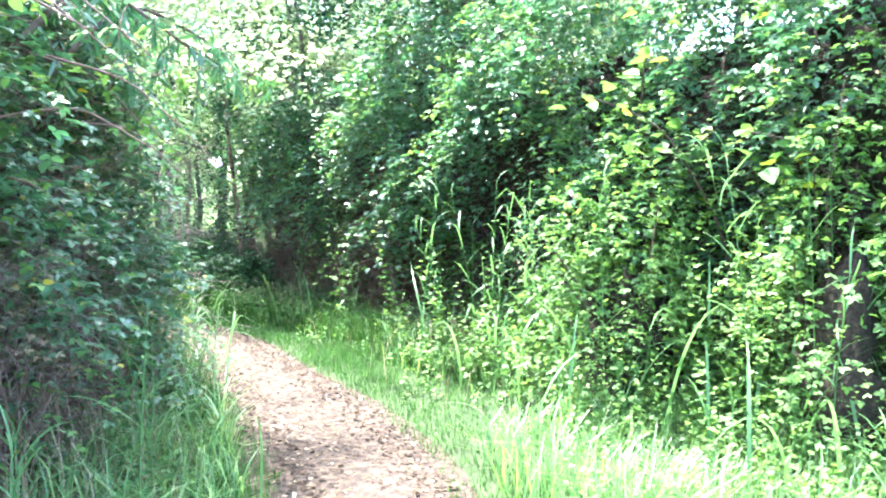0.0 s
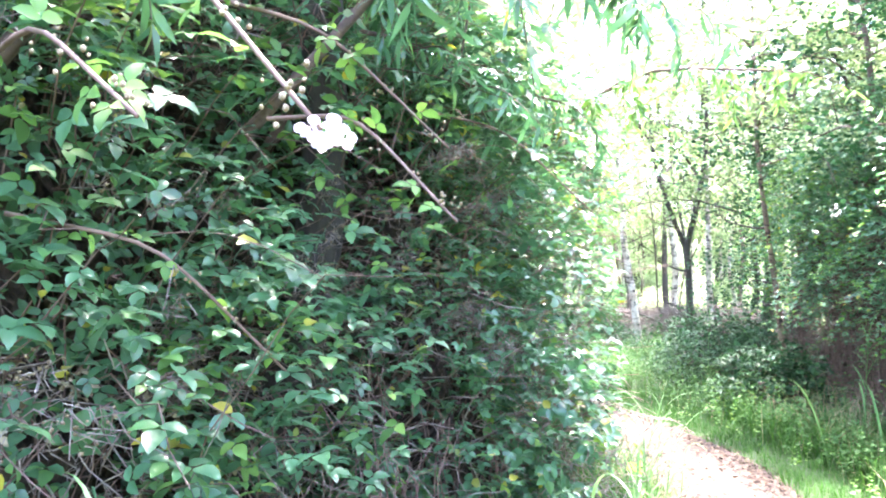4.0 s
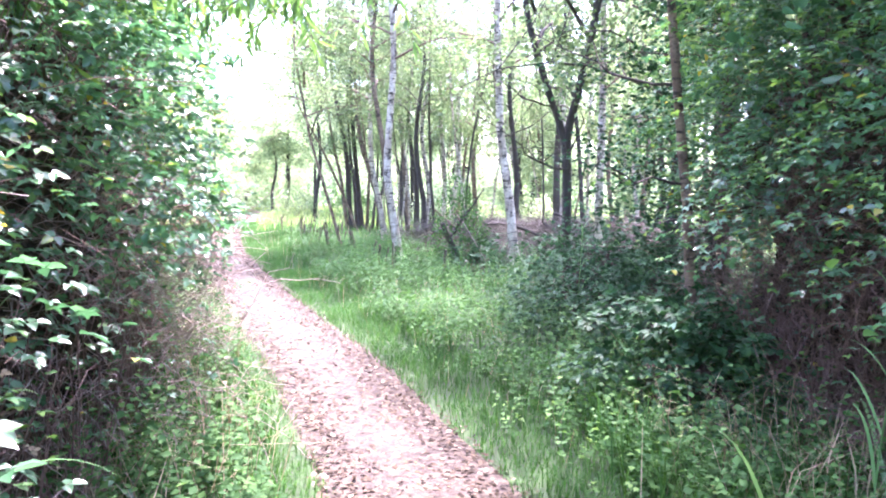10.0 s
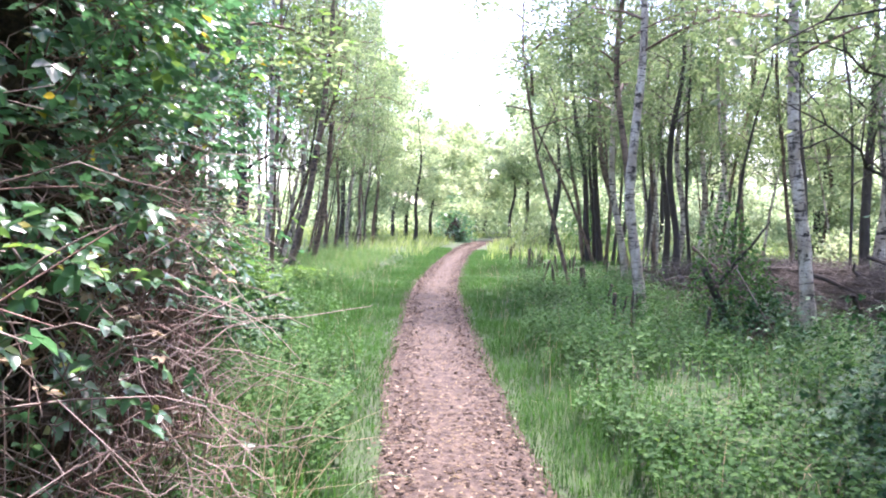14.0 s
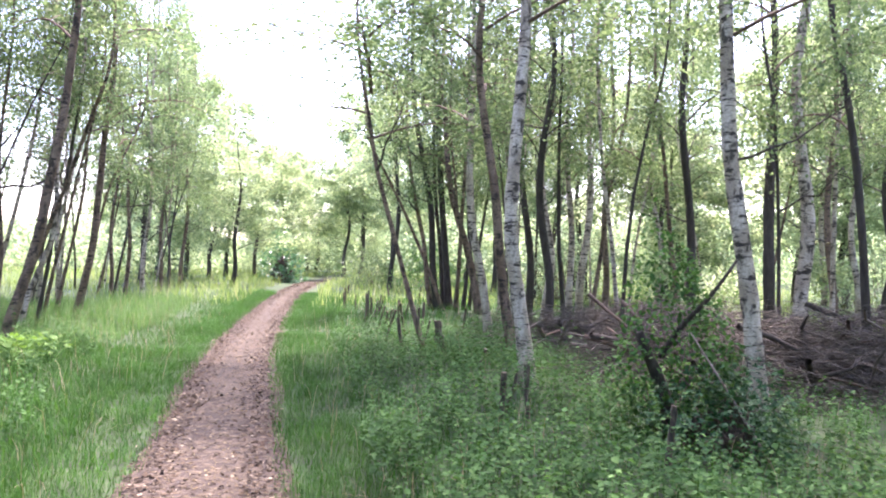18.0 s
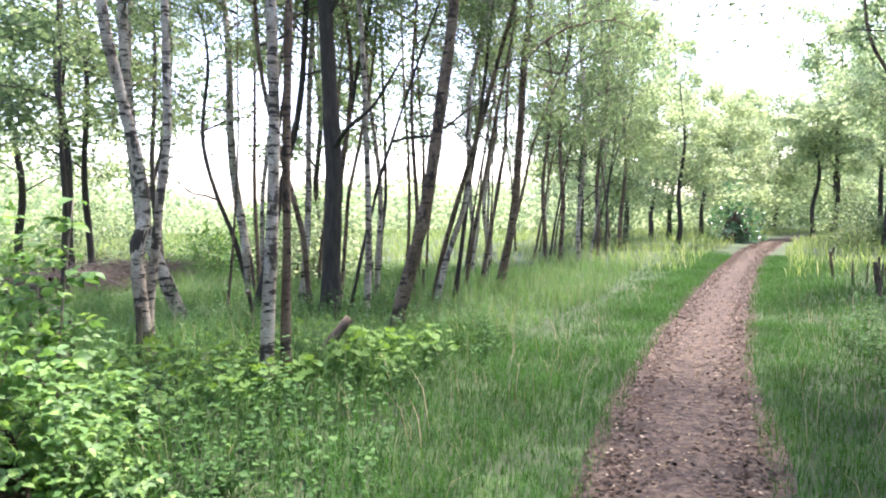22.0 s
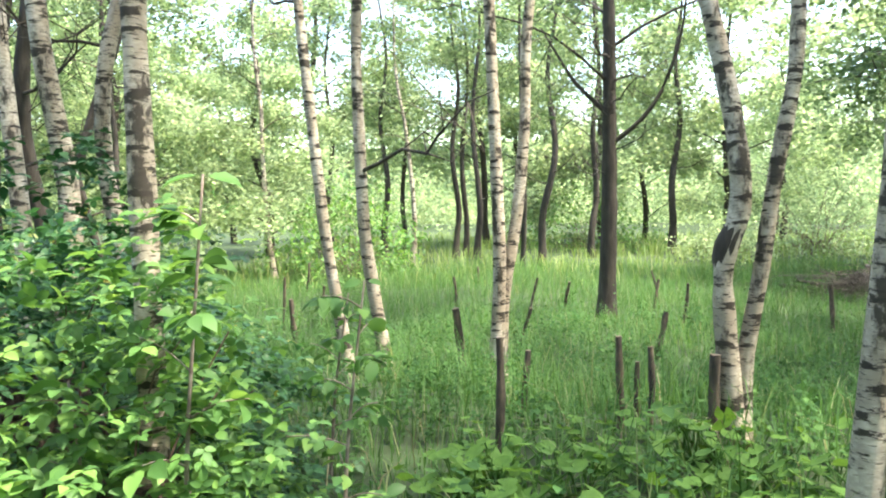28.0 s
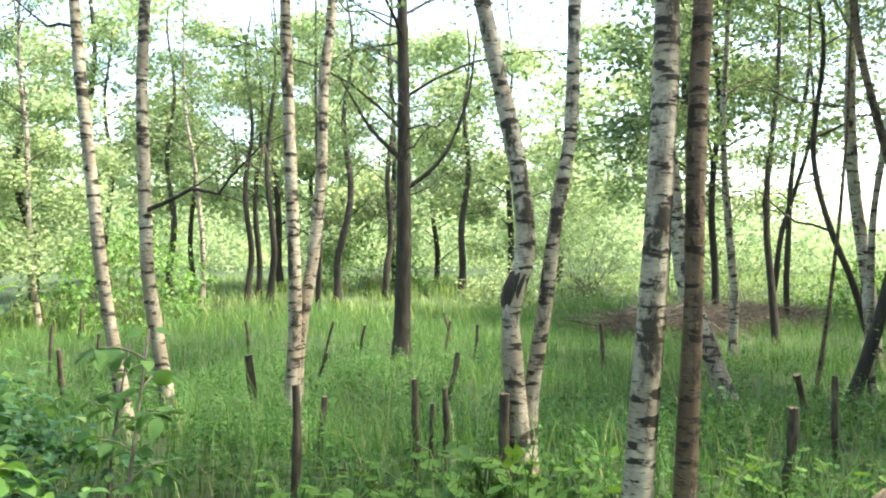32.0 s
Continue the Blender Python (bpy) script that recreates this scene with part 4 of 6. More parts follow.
birch([(-6.90, 5.56, 0), (-6.85, 5.47, 2.47), (-6.85, 5.47, 3.10)], 0.074, 9, low=3.7)
alder([(-8.72, 4.71, 0), (-8.85, 4.97, 1.71), (-8.95, 5.19, 2.53), (-9.08, 5.46, 3.43)], 0.065, 7)
alder([(-8.28, 4.97, 0), (-8.25, 4.90, 2.97), (-8.25, 4.90, 3.49)], 0.091, 8)
birch([(-6.103, 8.101, 0.0), (-6.085, 7.939, 1.008), (-6.067, 7.804, 2.376), (-6.067, 7.777, 2.736)], 0.042, 8, None, "slim leaning silver birch with dark bands", low=3.7)
birch([(-6.826, 8.311, 0.0), (-6.818, 8.128, 1.166), (-6.809, 8.085, 2.506), (-6.818, 8.102, 2.914)], 0.053, 8, low=3.7)
birch([(-6.66, 9.11, 0), (-6.66, 9.15, 1.03), (-6.66, 9.11, 2.07), (-6.67, 9.07, 3.10)], 0.054, 8.5, None, "white-barked birch, one of a pair of stems", low=3.7)
birch([(-6.70, 9.15, 0), (-6.72, 9.17, 0.76), (-6.75, 9.28, 1.32), (-6.74, 9.35, 2.08), (-6.74, 9.35, 2.72), (-6.74, 9.41, 3.13)], 0.05, 8.5, None, "white-barked birch, one of a pair of stems", low=3.7)
alder([(-10.52, 10.86, 0), (-10.52, 10.89, 1.41), (-10.52, 10.88, 3.57), (-10.52, 10.86, 4.29)], 0.115, 9, 34, "straight dark tree with many twiggy branches", 1.5, 2.9, forks=([(0.0, 0.0, 2.2), (0.1, 0.33, 2.42), (0.18, 0.6, 2.75), (0.25, 0.85, 3.5), (0.27, 0.92, 4.3)], [(0.0, 0.0, 2.6), (-0.1, -0.4, 3.0), (-0.2, -0.8, 3.7)]))
kinked = birch([(-4.315, 9.962, 0.0), (-4.339, 9.914, 0.543), (-4.347, 9.897, 0.81), (-4.347, 9.889, 0.931), (-4.315, 9.97, 1.094), (-4.323, 9.946, 1.409), (-4.347, 9.897, 1.693), (-4.38, 9.816, 2.082)], 0.049, 8, None, "pale birch stem with a sharp dark kink, from a shared foot", low=3.7)
for burr in ([(-4.347, 9.897, 0.842), (-4.349, 9.896, 0.923), (-4.335, 9.922, 1.004), (-4.319, 9.958, 1.085)],):
    o = np.array([-4.315, 9.962, 0.0])
    part_mesh("knot", data_mesh("knot", *tube(smooth_line([tuple(np.array(q) - o) for q in burr], 9), [0.026, 0.039, 0.046, 0.05, 0.052, 0.05, 0.047, 0.042, 0.03], 9), DARK_BARK), kinked, "dark swollen elbow of the trunk")
birch([(-4.347, 9.995, 0.0), (-4.347, 9.995, 0.462), (-4.323, 10.059, 0.883), (-4.307, 10.084, 1.166), (-4.299, 10.116, 1.385), (-4.274, 10.165, 1.685), (-4.274, 10.173, 2.049)], 0.037, 8, None, "slim birch stem forking from a shared foot", low=3.7)
birch([(-6.50, 12.81, 0), (-6.79, 12.49, 1.20), (-6.88, 12.39, 2.37), (-6.90, 12.37, 2.94)], 0.085, 8, None, "birch with a strongly leaning dark foot", low=3.7)
alder([(-20.73, 12.87, 0), (-20.71, 12.97, 3.29)], 0.10, 8)
alder([(-22.11, 15.43, 0), (-22.07, 15.57, 3.61)], 0.12, 8)
alder([(-18.99, 11.29, 0), (-18.95, 11.51, 2.71)], 0.10, 8)
for gx, gy, gr in ((-14.16, 17.72, 0.12), (-14.41, 18.52, 0.08), (-11.0, 23.0, 0.09)):
    tree([(gx, gy, 0), (gx - 0.02, gy - 0.02, 4.0)], gr, DARK_BARK, SHADE_CROWNS, "alder_tree", "dark tree with a broad leafy crown beyond the glade", "tree", 9.5, "dark trees in the wood", 5, 2.0, 2.4)
for gx, gy in ((-21.2, 9.3), (-22.2, 9.6), (-20.2, 9.8), (-21.1, 7.4), (-25.2, 7.8), (-23.0, 5.7)):
    alder([(gx, gy, 0), (gx + 0.1, gy, 2.5)], 0.09, 7.5, 1, scale=0.9, low=3.6)
alder([(-13.61, 19.1, 0), (-13.26, 19.5, 2.49), (-13.08, 19.7, 4.14)], 0.061, 7)
birch([(-7.67, 15.58, 0), (-7.80, 15.45, 1.87), (-7.91, 15.35, 4.30)], 0.080, 9, low=3.7)
# beside the path, right
tree([(3.45, 1.35, 0), (3.4, 1.3, 0.9), (3.35, 1.25, 1.9), (3.3, 1.2, 2.6)], 0.05, TWIG, ELDER_CROWNS, "elder_tree", "elder at the hedge's end, leaves darkened for shade", "tree", 4.6, "elders", 2, 0.95, 1.3)
tree([(4.3, 2.5, 0), (4.25, 2.45, 1.2), (4.2, 2.4, 2.4)], 0.05, TWIG, ELDER_CROWNS, "elder_tree", "elder at the hedge's end, leaves darkened for shade", "tree", 5.0, "elders", 2, 1.05, 1.1)
# elders added to shade and darken the hedges below them
for gx, gy, gt, gs in ((-3.1, 2.7, 6.0, 1.2), (2.75, -0.9, 7.0, 1.3), (2.9, -2.7, 7.0, 1.35), (2.3, -4.4, 6.4, 1.15)):
    tree([(gx, gy, 0), (gx - 0.05, gy, 1.4), (gx - 0.1, gy + 0.05, 2.8)], 0.055, TWIG, ELDER_CROWNS, "elder_tree", "dark-leaved elder added above the bramble hedge to shade it", "tree", gt, "elders", 2, gs, 2.6)
# crown scales from 1.5 up are enlarged above the view to shade the ground
birch([(1.85, 12.81, 0), (1.43, 12.91, 1.52), (1.11, 12.98, 2.66), (0.82, 13.04, 4.34)], 0.041, 7.5, BROWN_BIRCH, "thin leaning birch pole beside the path", 1.9)
alder([(3.51, 21.25, 0), (3.17, 21.32, 3.09), (2.68, 21.43, 7.01)], 0.092, 11, 5, "stout dark stem of a multi-stemmed clump", 1.4)
alder([(3.85, 21.38, 0), (3.58, 21.45, 3.10), (3.46, 21.47, 5.06), (3.58, 21.44, 6.99)], 0.098, 11, 5, "stout dark stem of a multi-stemmed clump", 1.4)
birch([(4.41, 20.31, 0), (3.74, 20.50, 3.01), (3.17, 20.66, 6.75)], 0.10, 9.5, BROWN_BIRCH)
birch([(3.23, 14.61, 0), (2.96, 14.70, 2.07), (2.82, 14.74, 4.85)], 0.075, 10, None, "", 1.6, 3.6)
birch([(3.04, 12.35, 0), (2.69, 12.48, 1.64), (2.58, 12.52, 4.14)], 0.074, 10, BROWN_BIRCH, "", 1.7, 3.6)
birch([(2.50, 9.97, 0), (2.36, 10.04, 1.59), (2.32, 10.05, 3.35)], 0.083, 10, None, "", 1.8, 3.8)
alder([(4.74, 17.27, 0), (4.60, 17.32, 3.69), (4.64, 17.30, 5.64)], 0.085, 9)
birch([(6.05, 17.81, 0), (6.23, 17.73, 4.74)], 0.09, 9)
birch([(7.30, 19.43, 0), (7.39, 19.39, 5.13)], 0.085, 9, BROWN_BIRCH)
birch([(4.73, 16.20, 0), (4.73, 16.20, 4.39)], 0.079, 8)
birch([(4.58, 9.02, 0), (4.49, 9.07, 1.16), (4.31, 9.18, 2.56), (4.24, 9.22, 4.40)], 0.096, 10, None, "silver birch with strongly banded white bark", 1.8, 3.6)
birch([(6.77, 11.29, 0), (6.64, 11.37, 2.78), (6.73, 11.31, 5.38)], 0.105, 9)
alder([(7.26, 12.76, 0), (7.19, 12.81, 4.06), (7.21, 12.79, 5.46)], 0.099, 9)
alder([(6.77, 14.21, 0), (6.56, 14.33, 4.27), (6.57, 14.32, 6.34)], 0.085, 9)
alder([(4.13, 14.25, 0), (4.04, 14.28, 3.54), (4.09, 14.27, 5.53)], 0.079, 8)
alder([(3.36, 4.27, 0), (3.34, 4.28, 1.5), (3.32, 4.29, 2.2), (3.46, 4.22, 2.8), (3.62, 4.13, 3.67)], 0.066, 9, 6, "dark trunk that forks into two limbs", 1.6, 3.2)
alder([(3.37, 4.27, 0), (3.35, 4.28, 1.5), (3.31, 4.29, 2.15), (3.08, 4.34, 2.75), (2.82, 4.40, 3.6)], 0.056, 8.5, 8, "second limb of a forked dark trunk", 1.5, 3.2)
birch([(2.3, 0.1, 0), (2.2, 0.08, 1.25), (2.08, 0.05, 1.98), (1.95, 0.02, 2.9)], 0.042, 6, BROWN_BIRCH, "thin brown trunk swallowed by the bramble hedge", 1.5, 2.8)
for gx, gy, gk in ((5.5, 16.9, 0), (8.9, 19.8, 0), (9.8, 14.6, 1), (11.4, 15.9, 0), (10.0, 13.2, 1), (12.4, 18.2, 0), (10.4, 21.0, 1), (4.9, 6.2, 0), (7.3, 6.6, 1), (9.0, 9.2, 0), (6.0, 4.6, 1), (8.4, 3.6, 0), (5.3, 3.1, 0), (4.6, 1.4, 1)):
    birch([(gx, gy, 0), (gx - 0.08, gy + 0.06, 4.6)], 0.075, 8.5, BROWN_BIRCH if gk else None)


def pole(x, y, seed, top, r, bark, lean):
    """A thin crooked young stem of the close-grown wood."""
    rng = np.random.default_rng(seed)
    pts, at = [(x, y, 0)], np.array([x, y, 0.0])
    way = np.array([lean[0], lean[1], 1.0]) + rng.normal(0, 0.07, 3) * np.array([1, 1, 0])
    for _ in range(5):
        at = at + way * 0.85
        way = way + rng.normal(0, 0.06, 3) * np.array([1, 1, 0])
        pts.append(tuple(at))
    tree(pts, r, bark, POLE_CROWNS, "birch_pole" if bark is not DARK_BARK else "alder_pole", "thin crooked young birch stem in the close wood" if bark is not DARK_BARK else "thin crooked dark stem in the close wood", "tree", top, "thin stems in the wood", 1, rng.uniform(0.7, 1.1), bare_below([(x, y)], 2.9))


rng = np.random.default_rng(61)
for k in range(34):
    # left of the path, a row that leans out to the light
    y = 13.0 + 18.0 * rng.random() ** 1.1
    pole(float(-4.2 - 3.6 * rng.random() ** 1.5), float(y), 3000 + k, float(rng.uniform(6.5, 9.5)), float(rng.uniform(0.02, 0.042)), (BROWN_BIRCH, DARK_BARK, BROWN_BIRCH, BIRCH)[k % 4], (0.10, 0.0))
for k in range(24):
    # right of the path
    y = 9.5 + 19.0 * rng.random()
    pole(float(3.0 + 0.05 * y + 5.5 * rng.random()), float(y), 3100 + k, float(rng.uniform(6.5, 9.5)), float(rng.uniform(0.026, 0.055)), (BIRCH, BROWN_BIRCH, DARK_BARK)[k % 3], (-0.04, 0.0))
for k, (dx, dy, lx, ly) in enumerate(((-0.25, 0.1, -0.16, 0.0), (0.1, 0.3, -0.08, 0.05), (0.35, -0.15, 0.03, 0.0), (0.6, 0.1, 0.10, 0.0), (0.0, -0.3, -0.2, 0.0), (0.8, 0.3, 0.16, 0.03), (1.0, -0.6, -0.12, 0.0))):
    # the fan of stems that springs from one foot
    pole(3.6 + dx, 21.2 + dy, 3200 + k, 9.5, 0.065 - 0.004 * k, DARK_BARK if k % 2 else BROWN_BIRCH, (lx, ly))
for k, (x, y) in enumerate(((-9.6, 15.2), (-10.4, 16.6), (-11.6, 15.4), (-9.2, 20.5), (-12.2, 18.4), (-17.2, 10.6), (-15.6, 5.6), (-12.5, 3.6), (-11.0, 4.4), (-18.2, 8.2), (-10.2, 3.4))):
    # dark stems round the clearing
    pole(x, y, 3300 + k, 7.5, 0.06, DARK_BARK if k % 3 else BIRCH, (0.0, 0.02))


def shade_tree(x, y, top, scale, low):
    tree([(x, y, 0), (x + 0.1, y - 0.05, 2.4)], 0.13, DARK_BARK, ALDER_CROWNS, "alder_tree", "unseen tall tree added behind the bramble hedge to cast shade", "tree", top, "tall trees behind the hedge", 0, scale, low)


# unseen trees, added only to shade the bushes and path beside the hedge
for gx, gy, gt, gl in ((3.9, 0.9, 8.0, 2.4), (4.2, 2.6, 9.0, 2.0), (5.0, 4.6, 9.5, 2.6)):
    shade_tree(gx, gy, gt, 1.5, gl)


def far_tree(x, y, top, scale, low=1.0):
    tree([(x, y, 0), (x + 0.1, y, 1.4)], 0.11, DARK_BARK, FAR_CROWNS, "round_tree", "round-crowned small tree beyond the birches, leaves paled for sun and haze", "tree", top, "trees beyond the birches", 0, scale, low)


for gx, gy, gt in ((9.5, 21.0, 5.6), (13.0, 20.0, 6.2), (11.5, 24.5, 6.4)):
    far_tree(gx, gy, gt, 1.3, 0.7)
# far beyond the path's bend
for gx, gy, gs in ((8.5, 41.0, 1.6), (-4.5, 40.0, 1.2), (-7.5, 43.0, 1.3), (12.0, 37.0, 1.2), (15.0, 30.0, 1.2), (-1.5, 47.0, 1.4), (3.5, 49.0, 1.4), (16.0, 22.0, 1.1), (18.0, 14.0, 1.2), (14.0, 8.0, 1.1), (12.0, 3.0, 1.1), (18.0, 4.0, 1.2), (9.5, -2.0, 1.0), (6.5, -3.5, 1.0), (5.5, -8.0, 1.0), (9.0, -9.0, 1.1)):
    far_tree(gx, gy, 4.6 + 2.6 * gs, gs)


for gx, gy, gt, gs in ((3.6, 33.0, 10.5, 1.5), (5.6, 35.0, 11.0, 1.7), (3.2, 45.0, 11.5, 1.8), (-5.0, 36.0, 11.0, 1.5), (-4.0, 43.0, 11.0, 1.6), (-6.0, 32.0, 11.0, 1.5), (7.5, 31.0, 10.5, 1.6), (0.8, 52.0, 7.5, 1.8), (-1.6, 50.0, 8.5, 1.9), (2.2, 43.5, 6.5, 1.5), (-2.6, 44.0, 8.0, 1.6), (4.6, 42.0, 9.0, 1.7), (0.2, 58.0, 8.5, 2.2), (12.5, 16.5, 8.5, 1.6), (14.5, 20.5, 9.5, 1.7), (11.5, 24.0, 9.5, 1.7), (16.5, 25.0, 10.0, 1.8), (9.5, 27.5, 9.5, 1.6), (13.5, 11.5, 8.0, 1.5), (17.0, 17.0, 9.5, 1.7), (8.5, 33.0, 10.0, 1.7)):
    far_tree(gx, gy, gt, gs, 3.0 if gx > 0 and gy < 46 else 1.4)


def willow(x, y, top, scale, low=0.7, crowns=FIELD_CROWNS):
    tree([(x, y, 0), (x + 0.15, y - 0.1, 1.0)], 0.12, DARK_BARK, crowns, "willow_tree", "bushy willow at the edge of the clearing, leaves paled for sun and haze", "tree", top, "willows round the clearing", 2, scale, low)


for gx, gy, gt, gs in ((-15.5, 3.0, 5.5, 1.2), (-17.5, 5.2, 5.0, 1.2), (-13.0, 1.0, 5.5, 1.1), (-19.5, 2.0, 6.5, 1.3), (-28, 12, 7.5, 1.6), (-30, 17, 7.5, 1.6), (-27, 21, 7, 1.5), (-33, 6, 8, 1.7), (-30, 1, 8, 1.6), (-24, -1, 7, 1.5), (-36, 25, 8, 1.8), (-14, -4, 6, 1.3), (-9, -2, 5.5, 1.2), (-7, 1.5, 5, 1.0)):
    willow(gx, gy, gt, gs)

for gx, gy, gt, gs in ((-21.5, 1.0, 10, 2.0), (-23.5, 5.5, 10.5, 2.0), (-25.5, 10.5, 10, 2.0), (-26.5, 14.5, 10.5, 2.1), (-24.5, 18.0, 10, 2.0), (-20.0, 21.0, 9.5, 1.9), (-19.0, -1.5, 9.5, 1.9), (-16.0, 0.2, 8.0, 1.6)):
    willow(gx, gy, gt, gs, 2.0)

# ---------------------------------------------------------------- cut stakes, logs and brushwood
def stake(x, y, h, r=0.022, seed=0, lean=0.06):
    rng = np.random.default_rng(7000 + seed)
    z = float(ground_height([(x, y)])[0]) - 0.02
    root = thing("cut_stake", "weathered cut coppice stake standing in the grass", "stake", (x, y, z), "cut stakes")
    top = np.array([rng.normal(0, lean), rng.normal(0, lean), h])
    line = smooth_line([(0, 0, 0), tuple(top * 0.5 + rng.normal(0, 0.012, 3)), tuple(top)], 9)
    v, f = tube(line, np.linspace(1.08, 0.86, 9) * r * rng.uniform(0.78, 1.16, 9), 8, False)
    v += rng.normal(0, 0.07 * r, v.shape)
    shaft = part_mesh("shaft", data_mesh("shaft", v, f, STAKE_BARK), root)
    ring = v[-8:]
    c = ring.mean(0) + np.array([0, 0, 0.002])
    part_mesh("cut_face", data_mesh("cut_face", np.concatenate([ring + np.array([0, 0, 0.001]), c[None]]), [(k, (k + 1) % 8, 8) for k in range(8)], CUT, False), shaft, "pale sawn end")


STAKES_GLADE = [(-9.8, 6.9, 0.65), (-13.8, 6.5, 0.52), (-8.5, 7.3, 0.56), (-10.2, 7.3, 0.5), (-12.0, 9.0, 0.45), (-14.8, 9.5, 0.34), (-10.8, 9.9, 0.52), (-11.5, 10.5, 0.44), (-7.8, 10.65, 0.45), (-12.0, 12.0, 0.49), (-9.8, 11.6, 0.52), (-9.2, 13.05, 0.57), (-8.5, 9.5, 0.4), (-7.5, 13.0, 0.4), (-5.2, 12.4, 0.42), (-5.6, 13.2, 0.38), (-11.3, 11.7, 0.43)]
STAKES_NEAR = [(-4.92, 9.61, 0.5, 0.021), (-4.82, 9.72, 0.45, 0.018), (-4.94, 9.70, 0.36, 0.016), (-4.30, 9.84, 0.5, 0.026), (-4.21, 8.9, 0.62, 0.019), (-6.95, 8.87, 0.64, 0.036), (-3.87, 11.0, 0.46, 0.026), (-4.3, 11.7, 0.52, 0.018), (-5.3, 9.15, 0.4, 0.019)]
STAKES_RIGHT = [(1.4, 25.2, 0.5), (1.37, 17.7, 0.6), (1.57, 16.0, 0.42), (2.8, 26.0, 0.5), (2.0, 13.9, 0.45), (2.9, 15.3, 0.5), (2.1, 10.6, 0.38), (1.95, 8.95, 0.4), (2.35, 9.55, 0.35), (3.8, 12.8, 0.6), (3.2, 24.8, 0.52), (3.4, 23.7, 0.5), (1.33, 24.0, 0.47), (1.39, 20.9, 0.47), (2.1, 17.8, 0.45), (1.8, 8.46, 0.5), (2.08, 8.6, 0.5), (2.5, 6.9, 0.5), (1.2, 22.3, 0.45), (1.7, 21.6, 0.4), (1.6, 19.4, 0.42)]
STAKES_FAR = [(-7.3, 15.2, 0.7), (-7.1, 15.3, 0.68), (-8.7, 18.3, 0.52), (-8.8, 18.9, 0.47), (-6.7, 17.8, 0.54), (-6.2, 18.9, 0.5), (-4.9, 19.0, 0.45), (-5.9, 15.0, 0.5), (-6.9, 16.4, 0.55), (-5.4, 17.2, 0.45)]
for k, (x, y, h) in enumerate(STAKES_GLADE + STAKES_RIGHT + STAKES_FAR):
    stake(x, y, h, 0.018 + 0.005 * (k % 3), k, 0.07)
for k, (x, y, h, r) in enumerate(STAKES_NEAR):
    stake(x, y, h, r, 100 + 3 * k, 0.03)
rng = np.random.default_rng(52)
for k in range(16):
    y = float(rng.uniform(13.0, 23.0))
    stake(float(1.35 + 0.02 * (y - 13) + 0.9 * rng.random() ** 2), y, float(rng.uniform(0.35, 0.62)), float(rng.uniform(0.018, 0.032)), 220 + k, 0.12)
stake(2.15, 13.2, 0.5, 0.075, 203, 0.04)
stake(7.24, 10.2, 0.95, 0.07, 206, 0.06)


def leaning_log():
    root = thing("broken_stem", "leaning broken birch stem in the leaves", "log", (-3.36, 10.47, 0.22))
    v, f = tube(smooth_line([(-0.06, -0.05, -0.14), (0.04, 0.05, 0.09), (0.15, 0.16, 0.28), (0.27, 0.27, 0.46)], 9), np.linspace(0.05, 0.036, 9), 10)
    part_mesh("stem", data_mesh("stem", v, f, STAKE_BARK), root)


leaning_log()


